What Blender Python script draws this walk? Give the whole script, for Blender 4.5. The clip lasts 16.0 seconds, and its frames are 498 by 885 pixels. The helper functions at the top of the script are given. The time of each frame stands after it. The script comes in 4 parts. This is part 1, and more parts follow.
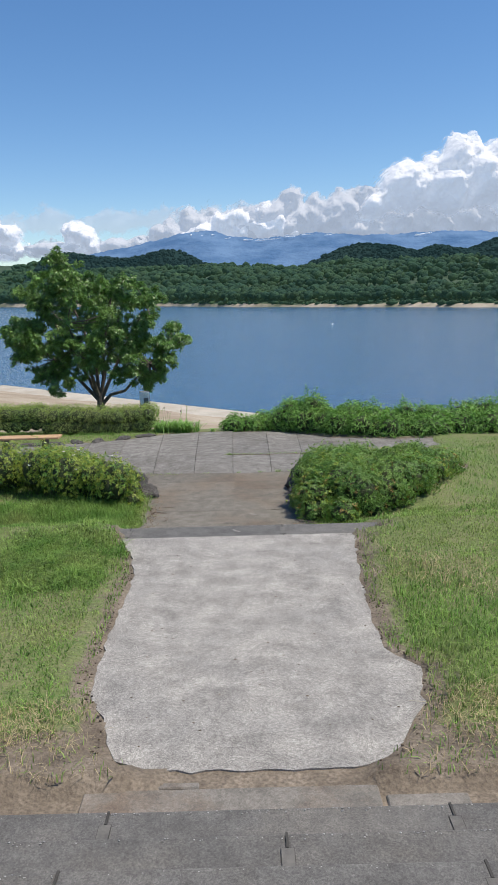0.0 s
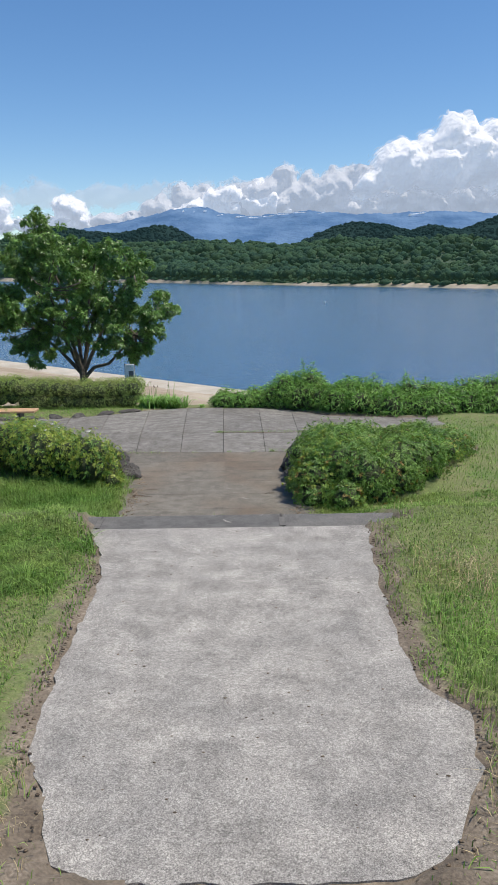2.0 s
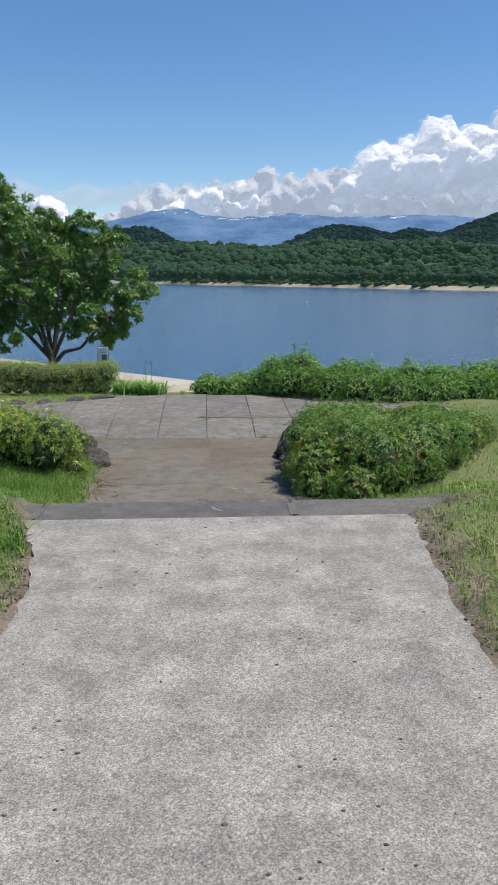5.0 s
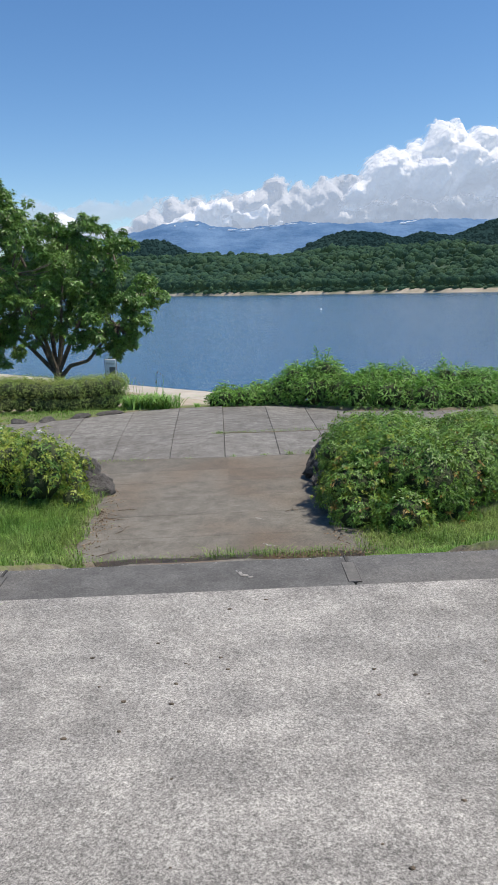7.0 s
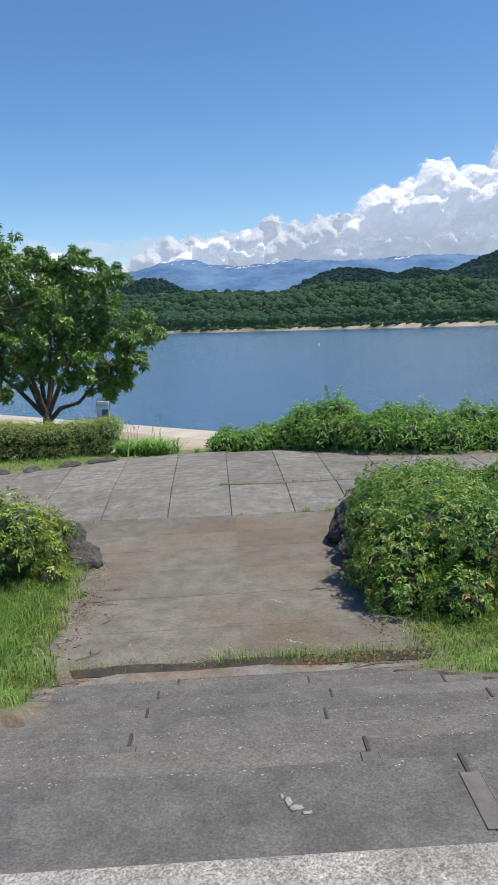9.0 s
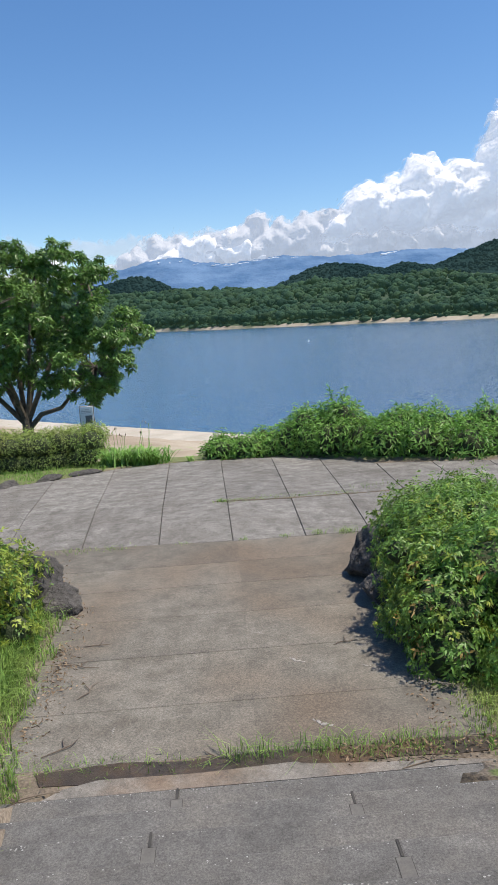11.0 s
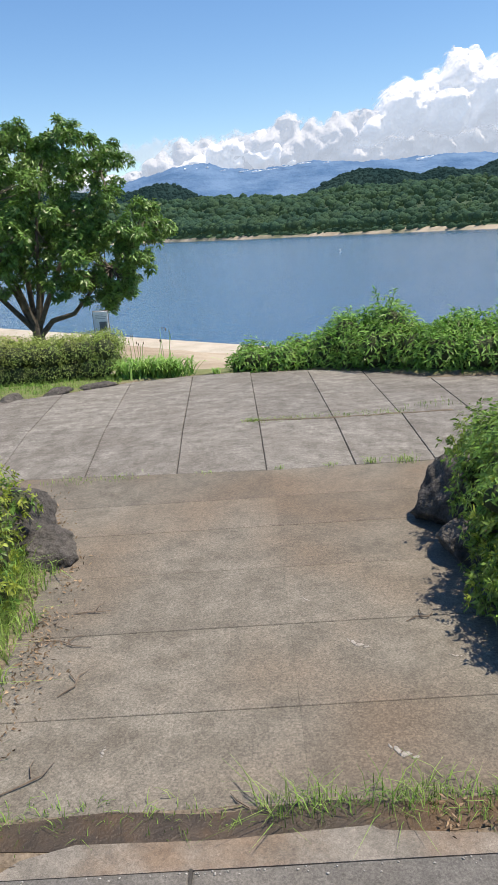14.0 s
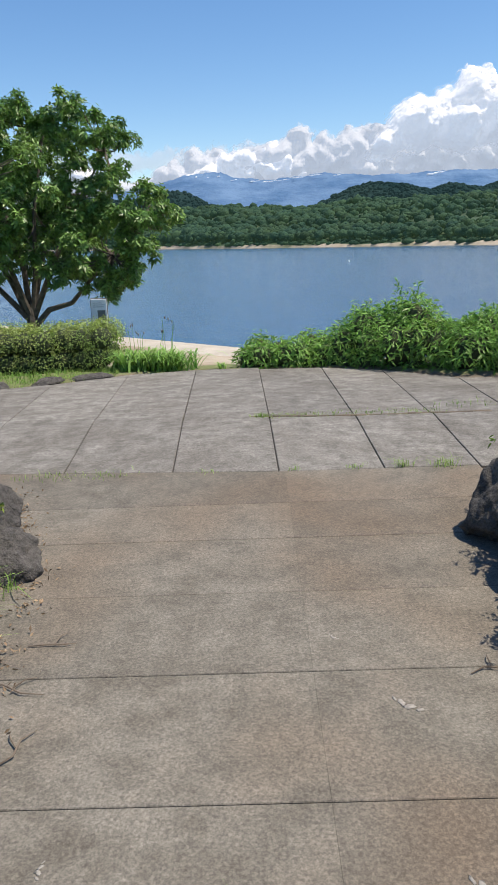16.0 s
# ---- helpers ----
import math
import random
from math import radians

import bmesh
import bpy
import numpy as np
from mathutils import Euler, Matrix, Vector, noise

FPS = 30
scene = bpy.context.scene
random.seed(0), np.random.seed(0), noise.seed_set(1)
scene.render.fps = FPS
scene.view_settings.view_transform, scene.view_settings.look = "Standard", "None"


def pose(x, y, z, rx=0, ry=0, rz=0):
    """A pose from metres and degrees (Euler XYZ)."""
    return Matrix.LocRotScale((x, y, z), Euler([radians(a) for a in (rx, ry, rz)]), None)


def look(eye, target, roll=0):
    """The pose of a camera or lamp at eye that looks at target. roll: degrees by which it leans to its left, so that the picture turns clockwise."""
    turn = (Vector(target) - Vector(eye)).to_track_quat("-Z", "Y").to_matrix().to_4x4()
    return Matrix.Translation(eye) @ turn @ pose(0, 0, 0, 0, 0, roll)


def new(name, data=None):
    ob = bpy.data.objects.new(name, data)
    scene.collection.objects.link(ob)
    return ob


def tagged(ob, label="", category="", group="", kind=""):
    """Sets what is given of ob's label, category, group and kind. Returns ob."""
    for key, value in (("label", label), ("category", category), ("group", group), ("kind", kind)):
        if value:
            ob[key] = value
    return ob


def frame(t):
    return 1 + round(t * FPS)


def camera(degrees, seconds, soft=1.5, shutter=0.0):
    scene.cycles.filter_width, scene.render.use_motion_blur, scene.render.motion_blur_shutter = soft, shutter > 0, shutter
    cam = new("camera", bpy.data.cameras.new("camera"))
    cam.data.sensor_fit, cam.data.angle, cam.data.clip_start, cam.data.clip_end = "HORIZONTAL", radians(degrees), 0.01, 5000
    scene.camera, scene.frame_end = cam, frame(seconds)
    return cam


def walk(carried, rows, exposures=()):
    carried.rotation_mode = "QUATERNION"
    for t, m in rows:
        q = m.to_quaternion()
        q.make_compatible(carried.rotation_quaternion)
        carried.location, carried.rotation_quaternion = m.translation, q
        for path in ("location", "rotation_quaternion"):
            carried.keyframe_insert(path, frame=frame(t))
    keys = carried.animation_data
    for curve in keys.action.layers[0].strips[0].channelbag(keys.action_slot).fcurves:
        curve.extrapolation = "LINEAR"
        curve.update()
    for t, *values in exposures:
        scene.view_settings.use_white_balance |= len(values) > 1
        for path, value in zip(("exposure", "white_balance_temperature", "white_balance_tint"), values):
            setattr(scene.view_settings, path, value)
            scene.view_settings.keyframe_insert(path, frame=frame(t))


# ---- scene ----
cam = camera(38.0, 16.0)
PATH = [
    (0, (0.349, -15.766, 3.948), (0.35, -13.808, 3.543), -1.5),
    (0.5, (0.355, -15.395, 3.916), (0.303, -13.456, 3.43), -3.0),
    (1, (0.324, -15.121, 3.83), (0.349, -13.181, 3.345), -0.4),
    (1.5, (0.292, -14.779, 3.745), (0.339, -12.837, 3.27), 0.4),
    (2, (0.305, -14.451, 3.626), (0.333, -12.505, 3.164), -0.6),
    (2.5, (0.298, -14.132, 3.466), (0.421, -12.196, 2.98), -1.4),
    (3, (0.299, -13.816, 3.352), (0.448, -11.88, 2.873), -1.3),
    (3.5, (0.285, -13.526, 3.234), (0.42, -11.582, 2.784), -1.5),
    (4, (0.267, -13.22, 3.122), (0.393, -11.269, 2.698), -0.9),
    (4.5, (0.306, -12.923, 3.005), (0.419, -10.973, 2.577), -0.9),
    (5, (0.206, -12.614, 2.866), (0.287, -10.669, 2.41), -0.2),
    (5.2, (0.203, -12.482, 2.839), (0.252, -10.542, 2.354), 0.0),
    (7.5, (0.139, -10.723, 2.638), (0.178, -8.763, 2.243), -2.3),
    (8, (0.102, -10.323, 2.623), (0.14, -8.356, 2.263), -1.6),
    (10.3, (-0.016, -8.711, 2.624), (0.035, -6.739, 2.294), -4.6),
    (10.5, (-0.032, -8.583, 2.613), (0.02, -6.612, 2.281), -4.5),
    (11, (-0.047, -8.264, 2.607), (0.023, -6.295, 2.263), -3.7),
    (11.5, (0.02, -7.936, 2.578), (0.09, -5.971, 2.213), -3.6),
    (12, (-0.006, -7.655, 2.553), (0.056, -5.704, 2.119), -3.4),
    (12.5, (-0.043, -7.402, 2.54), (0.049, -5.482, 1.985), -1.3),
    (13, (-0.015, -7.145, 2.427), (0.048, -5.244, 1.809), -2.2),
    (13.5, (-0.06, -6.928, 2.351), (-0.062, -5.021, 1.747), -3.4),
    (14, (-0.103, -6.685, 2.27), (-0.123, -4.768, 1.701), -3.8),
    (14.5, (-0.094, -6.456, 2.155), (-0.228, -4.528, 1.642), -4.9),
    (15, (-0.122, -6.209, 2.044), (-0.198, -4.289, 1.489), -3.9),
    (15.5, (-0.185, -5.926, 1.976), (-0.198, -4.005, 1.42), -2.3),
    (16, (-0.18, -5.674, 1.854), (-0.206, -3.749, 1.309), -2.1),
]
walk(cam, [(t, look(eye, target, roll)) for t, eye, target, roll in PATH],
     exposures=[(0, 0.0, 6650, 10), (5, -0.05, 6650, 10), (8, 0.05, 6650, 10), (11, 0.18, 6750, 11), (12.2, 0.25, 6950, 12), (13.2, 0.36, 7250, 12), (14.5, 0.34, 7150, 12), (16, 0.24, 7000, 11)])

# ---------------------------------------------------------------- sky and sun
SUN_EL, SUN_AZ = radians(67), radians(98)      # azimuth from +y towards +x
world = bpy.data.worlds.new("sky")
scene.world = world
world.use_nodes = True
wn = world.node_tree.nodes
sky = wn.new("ShaderNodeTexSky")
tone = wn.new("ShaderNodeHueSaturation")
tone.inputs["Saturation"].default_value = 1.18
tone.inputs["Hue"].default_value = 0.502
tone.inputs["Value"].default_value = 1.03
sky.sky_type = 'NISHITA'
sky.sun_disc = False
sky.sun_elevation, sky.sun_rotation = SUN_EL, SUN_AZ
sky.altitude, sky.air_density, sky.dust_density, sky.ozone_density = 400, 1.0, 0.15, 4.0
world.node_tree.links.new(sky.outputs[0], tone.inputs["Color"])
world.node_tree.links.new(tone.outputs[0], wn["Background"].inputs[0])
wn["Background"].inputs[1].default_value = 0.135
sun_way = Vector((math.sin(SUN_AZ) * math.cos(SUN_EL), math.cos(SUN_AZ) * math.cos(SUN_EL), math.sin(SUN_EL)))
sun = new("sun", bpy.data.lights.new("sun", 'SUN'))
sun.data.energy, sun.data.angle, sun.data.color = 5.0, radians(0.53), (1.0, 0.93, 0.83)
sun.matrix_world = look(sun_way * 50, (0, 0, 0))


# ---------------------------------------------------------------- materials
def mat(name, c1, c2, scale=4.0, rough=0.8, c3=None, scale3=0.7, amount3=0.5, bump=0.3, bump_scale=None, bump_dist=0.01,
        vary=0.0, grain=0.0, grain_scale=180.0, trans=0.0, island=0.0, metal=0.0, spec=0.5, glow=0.0, fleck=0.0, fleck_scale=60.0):
    """A surface with two scales of mottling, fine grain and relief, in world metres."""
    m = bpy.data.materials.new(name)
    m.use_nodes = True
    nt = m.node_tree
    N, L = nt.nodes, nt.links
    bsdf, out = N["Principled BSDF"], N["Material Output"]
    geo = N.new("ShaderNodeNewGeometry")

    def noise_at(s, detail=8.0, r=0.68):
        n = N.new("ShaderNodeTexNoise")
        n.inputs["Scale"].default_value, n.inputs["Detail"].default_value, n.inputs["Roughness"].default_value = s, detail, r
        L.new(geo.outputs["Position"], n.inputs["Vector"])
        return n

    def ramp(fac, lo, hi):
        r = N.new("ShaderNodeMapRange")
        r.inputs["From Min"].default_value, r.inputs["From Max"].default_value = lo, hi
        L.new(fac, r.inputs["Value"])
        return r.outputs["Result"]

    def blend(fac, a, b, kind='MIX'):
        x = N.new("ShaderNodeMix")
        x.data_type, x.blend_type = 'RGBA', kind
        if hasattr(fac, "is_output"):
            L.new(fac, x.inputs["Factor"])
        else:
            x.inputs["Factor"].default_value = fac
        for v, s in ((a, x.inputs[6]), (b, x.inputs[7])):
            if hasattr(v, "is_output"):
                L.new(v, s)
            else:
                s.default_value = (*v, 1)
        return x.outputs[2]

    n1 = noise_at(scale)
    col = blend(ramp(n1.outputs["Fac"], 0.37, 0.63), c1, c2)
    if c3:
        n3 = noise_at(scale3, 7.0)
        f3 = N.new("ShaderNodeMath")
        f3.operation = 'MULTIPLY'
        f3.inputs[1].default_value = amount3
        L.new(ramp(n3.outputs["Fac"], 0.45, 0.65), f3.inputs[0])
        col = blend(f3.outputs[0], col, c3)
    if grain:
        for gs, gk in ((grain_scale, grain), (grain_scale * 0.33, grain * 0.3)):
            g = noise_at(gs, 5.0, 0.8)
            gm = N.new("ShaderNodeMapRange")
            gm.inputs["From Min"].default_value, gm.inputs["From Max"].default_value = 0.38, 0.62
            gm.inputs["To Min"].default_value, gm.inputs["To Max"].default_value = 1 - gk, 1 + gk
            L.new(g.outputs["Fac"], gm.inputs["Value"])
            col = blend(1.0, col, gm.outputs["Result"], 'MULTIPLY')
    if fleck:                                # single stones and scuffs, at two sizes
        for fs, fk in ((fleck_scale, fleck), (fleck_scale * 0.4, fleck * 0.3)):
            vo = N.new("ShaderNodeTexVoronoi")
            vo.inputs["Scale"].default_value = fs
            L.new(geo.outputs["Position"], vo.inputs["Vector"])
            sep = N.new("ShaderNodeSeparateColor")
            L.new(vo.outputs["Color"], sep.inputs[0])
            fm = N.new("ShaderNodeMapRange")
            fm.inputs["To Min"].default_value, fm.inputs["To Max"].default_value = 1 - fk, 1 + fk
            L.new(sep.outputs[0], fm.inputs["Value"])
            col = blend(1.0, col, fm.outputs["Result"], 'MULTIPLY')
    if vary or island:
        if island:
            src = geo.outputs["Random Per Island"]
        else:
            info = N.new("ShaderNodeObjectInfo")
            src = info.outputs["Random"]
        k = island or vary
        vm = N.new("ShaderNodeMapRange")
        vm.inputs["To Min"].default_value, vm.inputs["To Max"].default_value = 1 - k, 1 + k
        L.new(src, vm.inputs["Value"])
        col = blend(1.0, col, vm.outputs["Result"], 'MULTIPLY')
    L.new(col, bsdf.inputs["Base Color"])
    bsdf.inputs["Roughness"].default_value = rough
    bsdf.inputs["Metallic"].default_value = metal
    bsdf.inputs["Specular IOR Level"].default_value = spec
    if bump:
        b = N.new("ShaderNodeBump")
        b.inputs["Strength"].default_value, b.inputs["Distance"].default_value = bump, bump_dist
        L.new(noise_at(bump_scale or scale * 8, 4.0).outputs["Fac"], b.inputs["Height"])
        L.new(b.outputs["Normal"], bsdf.inputs["Normal"])
    # the surface also emits its own colour; set on distant things only
    if glow:
        L.new(col, bsdf.inputs["Emission Color"])
        bsdf.inputs["Emission Strength"].default_value = glow
    if trans:
        t = N.new("ShaderNodeBsdfTranslucent")
        L.new(col, t.inputs["Color"])
        mix = N.new("ShaderNodeMixShader")
        mix.inputs["Fac"].default_value = trans
        L.new(bsdf.outputs[0], mix.inputs[1])
        L.new(t.outputs[0], mix.inputs[2])
        L.new(mix.outputs[0], out.inputs["Surface"])
    return m


M = dict(
    landing=mat("exposed_aggregate", (0.215, 0.204, 0.185), (0.350, 0.332, 0.300), 4.2, 0.9, (0.205, 0.200, 0.190), 0.9, 0.4, bump=0.6, bump_scale=170, bump_dist=0.005, grain=0.58, grain_scale=140, fleck=0.18, fleck_scale=140),
    step=mat("step_concrete", (0.086, 0.083, 0.077), (0.130, 0.126, 0.118), 5.0, 0.85, (0.165, 0.152, 0.132), 1.4, 0.5, bump=0.4, bump_scale=90, bump_dist=0.004, grain=0.34, grain_scale=110, vary=0.08, fleck=0.12, fleck_scale=90),
    chip=mat("bare_aggregate", (0.26, 0.255, 0.24), (0.40, 0.39, 0.37), 30, 0.9, bump=0.3, island=0.2),
    groove=mat("dark_groove", (0.04, 0.038, 0.035), (0.06, 0.056, 0.05), 14, 0.9),
    slot=mat("joint_filler", (0.10, 0.096, 0.088), (0.155, 0.147, 0.134), 14, 0.9),
    slab=mat("weathered_slab", (0.115, 0.103, 0.083), (0.182, 0.169, 0.142), 4.0, 0.88, (0.132, 0.090, 0.056), 0.5, 0.7, bump=0.22, bump_scale=70, bump_dist=0.003, grain=0.34, grain_scale=80, vary=0.10, fleck=0.16, fleck_scale=80),
    plaza=mat("brushed_slab", (0.118, 0.111, 0.097), (0.228, 0.218, 0.198), 5.0, 0.88, (0.098, 0.086, 0.072), 1.3, 0.6, bump=0.5, bump_scale=110, bump_dist=0.004, grain=0.4, grain_scale=70, vary=0.16, fleck=0.16, fleck_scale=60),
    apron=mat("pale_apron", (0.135, 0.125, 0.108), (0.225, 0.207, 0.18), 4.5, 0.9, (0.15, 0.085, 0.04), 1.3, 0.55, bump=0.3, grain=0.3, fleck=0.12),
    soil=mat("soil", (0.075, 0.055, 0.04), (0.15, 0.115, 0.08), 6, 0.95, (0.2, 0.16, 0.11), 1.3, 0.5, bump=0.8, bump_scale=50, bump_dist=0.02, grain=0.4, grain_scale=90),
    rock=mat("basalt", (0.032, 0.03, 0.028), (0.10, 0.092, 0.085), 11, 0.85, (0.16, 0.145, 0.125), 4.0, 0.5, bump=1.0, bump_scale=26, bump_dist=0.04, grain=0.3, grain_scale=60),
    grass=mat("grass_blade", (0.120, 0.255, 0.045), (0.245, 0.39, 0.09), 2.2, 0.6, (0.35, 0.36, 0.14), 0.7, 0.5, bump=0, trans=0.4, island=0.5, spec=0.3),
    dry=mat("dry_grass", (0.40, 0.33, 0.18), (0.52, 0.44, 0.27), 3.0, 0.8, bump=0, trans=0.25, island=0.3, spec=0.2),
    leaf=mat("shrub_leaf", (0.105, 0.235, 0.043), (0.20, 0.35, 0.075), 3.0, 0.42, (0.28, 0.36, 0.08), 0.9, 0.5, bump=0, trans=0.38, island=0.5, spec=0.45),
    leaf_red=mat("autumn_shrub_leaf", (0.30, 0.20, 0.055), (0.40, 0.27, 0.08), 2.2, 0.55, bump=0, trans=0.3, island=0.4),
    leaf_hedge=mat("hedge_leaf", (0.18, 0.28, 0.06), (0.28, 0.39, 0.09), 2.0, 0.5, (0.36, 0.33, 0.12), 0.8, 0.5, bump=0, trans=0.35, island=0.4),
    leaf_weed=mat("tall_weed_leaf", (0.13, 0.30, 0.05), (0.22, 0.41, 0.085), 1.8, 0.5, bump=0, trans=0.4, island=0.35, spec=0.35),
    leaf_yellow=mat("yellow_green_leaf", (0.24, 0.34, 0.05), (0.40, 0.46, 0.08), 2.5, 0.5, bump=0, trans=0.4, island=0.35),
    leaf_tree=mat("tree_leaf", (0.085, 0.19, 0.042), (0.165, 0.30, 0.072), 0.9, 0.36, (0.26, 0.39, 0.10), 1.1, 0.5, bump=0, trans=0.32, island=0.5, spec=0.45),
    leaf_lily=mat("lily_leaf", (0.17, 0.34, 0.07), (0.27, 0.46, 0.11), 2.0, 0.45, bump=0, trans=0.35, island=0.3),
    petal=mat("white_petal", (0.75, 0.75, 0.68), (0.82, 0.82, 0.76), 20, 0.6, bump=0, trans=0.2),
    bark=mat("grey_bark", (0.075, 0.06, 0.048), (0.16, 0.135, 0.11), 9, 0.9, bump=0.8, bump_scale=40, bump_dist=0.015),
    twig=mat("dead_twig", (0.10, 0.075, 0.055), (0.2, 0.16, 0.12), 9, 0.9, bump=0.4),
    mortar=mat("old_mortar", (0.24, 0.225, 0.20), (0.34, 0.32, 0.285), 40, 0.9, bump=0.3),
    mud=mat("wet_mud", (0.035, 0.026, 0.018), (0.065, 0.047, 0.032), 8, 0.5, (0.16, 0.085, 0.03), 1.7, 0.5, bump=0.7, bump_scale=60, bump_dist=0.01),
    litter=mat("dry_leaf", (0.17, 0.11, 0.065), (0.30, 0.22, 0.14), 9, 0.9, bump=0, island=0.4),
    # dark colour painted for the shade deep inside the shrubs
    shade=mat("inner_shade", (0.035, 0.05, 0.018), (0.06, 0.075, 0.03), 9, 0.9, bump=1.0, bump_scale=30, bump_dist=0.03),
    seat=mat("bench_wood", (0.42, 0.25, 0.13), (0.55, 0.36, 0.2), 5, 0.6, bump=0.3, bump_scale=60),
    iron=mat("black_iron", (0.02, 0.02, 0.02), (0.035, 0.035, 0.035), 20, 0.5, bump=0.1),
    sign=mat("sign_white", (0.72, 0.73, 0.74), (0.8, 0.8, 0.8), 9, 0.4, bump=0),
    ink=mat("sign_ink", (0.10, 0.10, 0.11), (0.16, 0.16, 0.17), 40, 0.5, bump=0),
    ink_pale=mat("pale_ink", (0.38, 0.39, 0.40), (0.46, 0.46, 0.47), 40, 0.5, bump=0),
    post=mat("sign_post", (0.10, 0.085, 0.07), (0.15, 0.13, 0.11), 20, 0.6, bump=0.1),
    sandstone=mat("pale_concrete", (0.38, 0.345, 0.28), (0.48, 0.44, 0.365), 0.6, 0.9, (0.33, 0.28, 0.21), 0.2, 0.5, bump=0.3, grain=0.1, grain_scale=20),
    beam=mat("grey_timber", (0.20, 0.16, 0.12), (0.3, 0.25, 0.2), 2, 0.9, bump=0.3),
    # crowns and slope emit part of their colour in place of haze
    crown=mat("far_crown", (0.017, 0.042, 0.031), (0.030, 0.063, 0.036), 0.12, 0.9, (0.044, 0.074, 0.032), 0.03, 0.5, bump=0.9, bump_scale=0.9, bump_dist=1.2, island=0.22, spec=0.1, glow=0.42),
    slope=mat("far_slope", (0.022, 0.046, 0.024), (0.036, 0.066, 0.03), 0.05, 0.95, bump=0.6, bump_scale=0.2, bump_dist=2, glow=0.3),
    bank=mat("far_bank", (0.30, 0.25, 0.18), (0.46, 0.40, 0.31), 0.09, 0.95, (0.06, 0.085, 0.035), 0.035, 1.0, bump=0.6, bump_scale=0.3, bump_dist=1),
    # near-black base with added glow, standing in for haze over the ridge
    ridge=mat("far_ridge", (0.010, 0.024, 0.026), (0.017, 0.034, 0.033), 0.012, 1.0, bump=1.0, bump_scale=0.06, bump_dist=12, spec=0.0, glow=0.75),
    # distance haze painted in: blue base colour plus a glow of its own
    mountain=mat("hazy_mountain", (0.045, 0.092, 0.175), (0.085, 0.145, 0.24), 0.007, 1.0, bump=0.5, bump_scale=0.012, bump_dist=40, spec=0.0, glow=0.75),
    # faint emission added to the snow to flatten its shading
    snow=mat("snow_patch", (0.7, 0.76, 0.85), (0.8, 0.85, 0.9), 0.05, 0.9, bump=0, glow=0.2),
    buoy=mat("buoy_white", (0.75, 0.75, 0.75), (0.8, 0.8, 0.8), 5, 0.5, bump=0),
)


def ground_material():
    """Earth under the grass, worn soil beside the paving and pale sand on the beach, by painted masks."""
    m = bpy.data.materials.new("ground_cover")
    m.use_nodes = True
    N, L = m.node_tree.nodes, m.node_tree.links
    geo = N.new("ShaderNodeNewGeometry")

    def tex(scale, detail=6.0):
        n = N.new("ShaderNodeTexNoise")
        n.inputs["Scale"].default_value, n.inputs["Detail"].default_value = scale, detail
        L.new(geo.outputs["Position"], n.inputs["Vector"])
        return n.outputs["Fac"]

    def two(fac, a, b, lo=0.35, hi=0.65):
        r = N.new("ShaderNodeMapRange")
        r.inputs["From Min"].default_value, r.inputs["From Max"].default_value = lo, hi
        L.new(fac, r.inputs["Value"])
        x = N.new("ShaderNodeMix")
        x.data_type = 'RGBA'
        L.new(r.outputs["Result"], x.inputs["Factor"])
        for v, s in ((a, x.inputs[6]), (b, x.inputs[7])):
            if hasattr(v, "is_output"):
                L.new(v, s)
            else:
                s.default_value = (*v, 1)
        return x.outputs[2]

    turf = two(tex(1.3), two(tex(25), (0.085, 0.13, 0.035), (0.15, 0.20, 0.06)), two(tex(30), (0.13, 0.145, 0.055), (0.21, 0.205, 0.10)))
    soil = two(tex(4), two(tex(60), (0.085, 0.066, 0.048), (0.15, 0.12, 0.086)), two(tex(45), (0.14, 0.112, 0.083), (0.28, 0.232, 0.175)))
    sand = two(tex(0.25), two(tex(9), (0.36, 0.305, 0.225), (0.45, 0.39, 0.30)), two(tex(7), (0.23, 0.175, 0.115), (0.31, 0.245, 0.17)))

    def mask(attr, wobble):
        a = N.new("ShaderNodeAttribute")
        a.attribute_name = attr
        s = N.new("ShaderNodeMath")
        s.operation = 'ADD'
        L.new(a.outputs["Fac"], s.inputs[0])
        k = N.new("ShaderNodeMapRange")
        k.inputs["To Min"].default_value, k.inputs["To Max"].default_value = -wobble, wobble
        L.new(tex(6), k.inputs["Value"])
        L.new(k.outputs["Result"], s.inputs[1])
        return s.outputs[0]

    col = two(mask("soil", 0.5), turf, soil, 0.35, 0.65)
    col = two(mask("sand", 0.3), col, sand, 0.4, 0.6)
    b = N["Principled BSDF"]
    L.new(col, b.inputs["Base Color"])
    b.inputs["Roughness"].default_value = 0.95
    bp = N.new("ShaderNodeBump")
    bp.inputs["Strength"].default_value, bp.inputs["Distance"].default_value = 0.8, 0.03
    L.new(tex(22), bp.inputs["Height"])
    L.new(bp.outputs["Normal"], b.inputs["Normal"])
    return m


def cloud_material(name, body, glow, most=1.0):
    """Vapour that thins out at its ragged edge, lit by the sun over its billows and by an added glow."""
    m = bpy.data.materials.new(name)
    m.use_nodes = True
    N, L = m.node_tree.nodes, m.node_tree.links
    geo = N.new("ShaderNodeNewGeometry")

    def tex(scale, detail, rough=0.6):
        n = N.new("ShaderNodeTexNoise")
        n.inputs["Scale"].default_value, n.inputs["Detail"].default_value, n.inputs["Roughness"].default_value = scale, detail, rough
        L.new(geo.outputs["Position"], n.inputs["Vector"])
        return n.outputs["Fac"]

    d = N.new("ShaderNodeAttribute")
    d.attribute_name = "vapour"
    k = N.new("ShaderNodeMapRange")
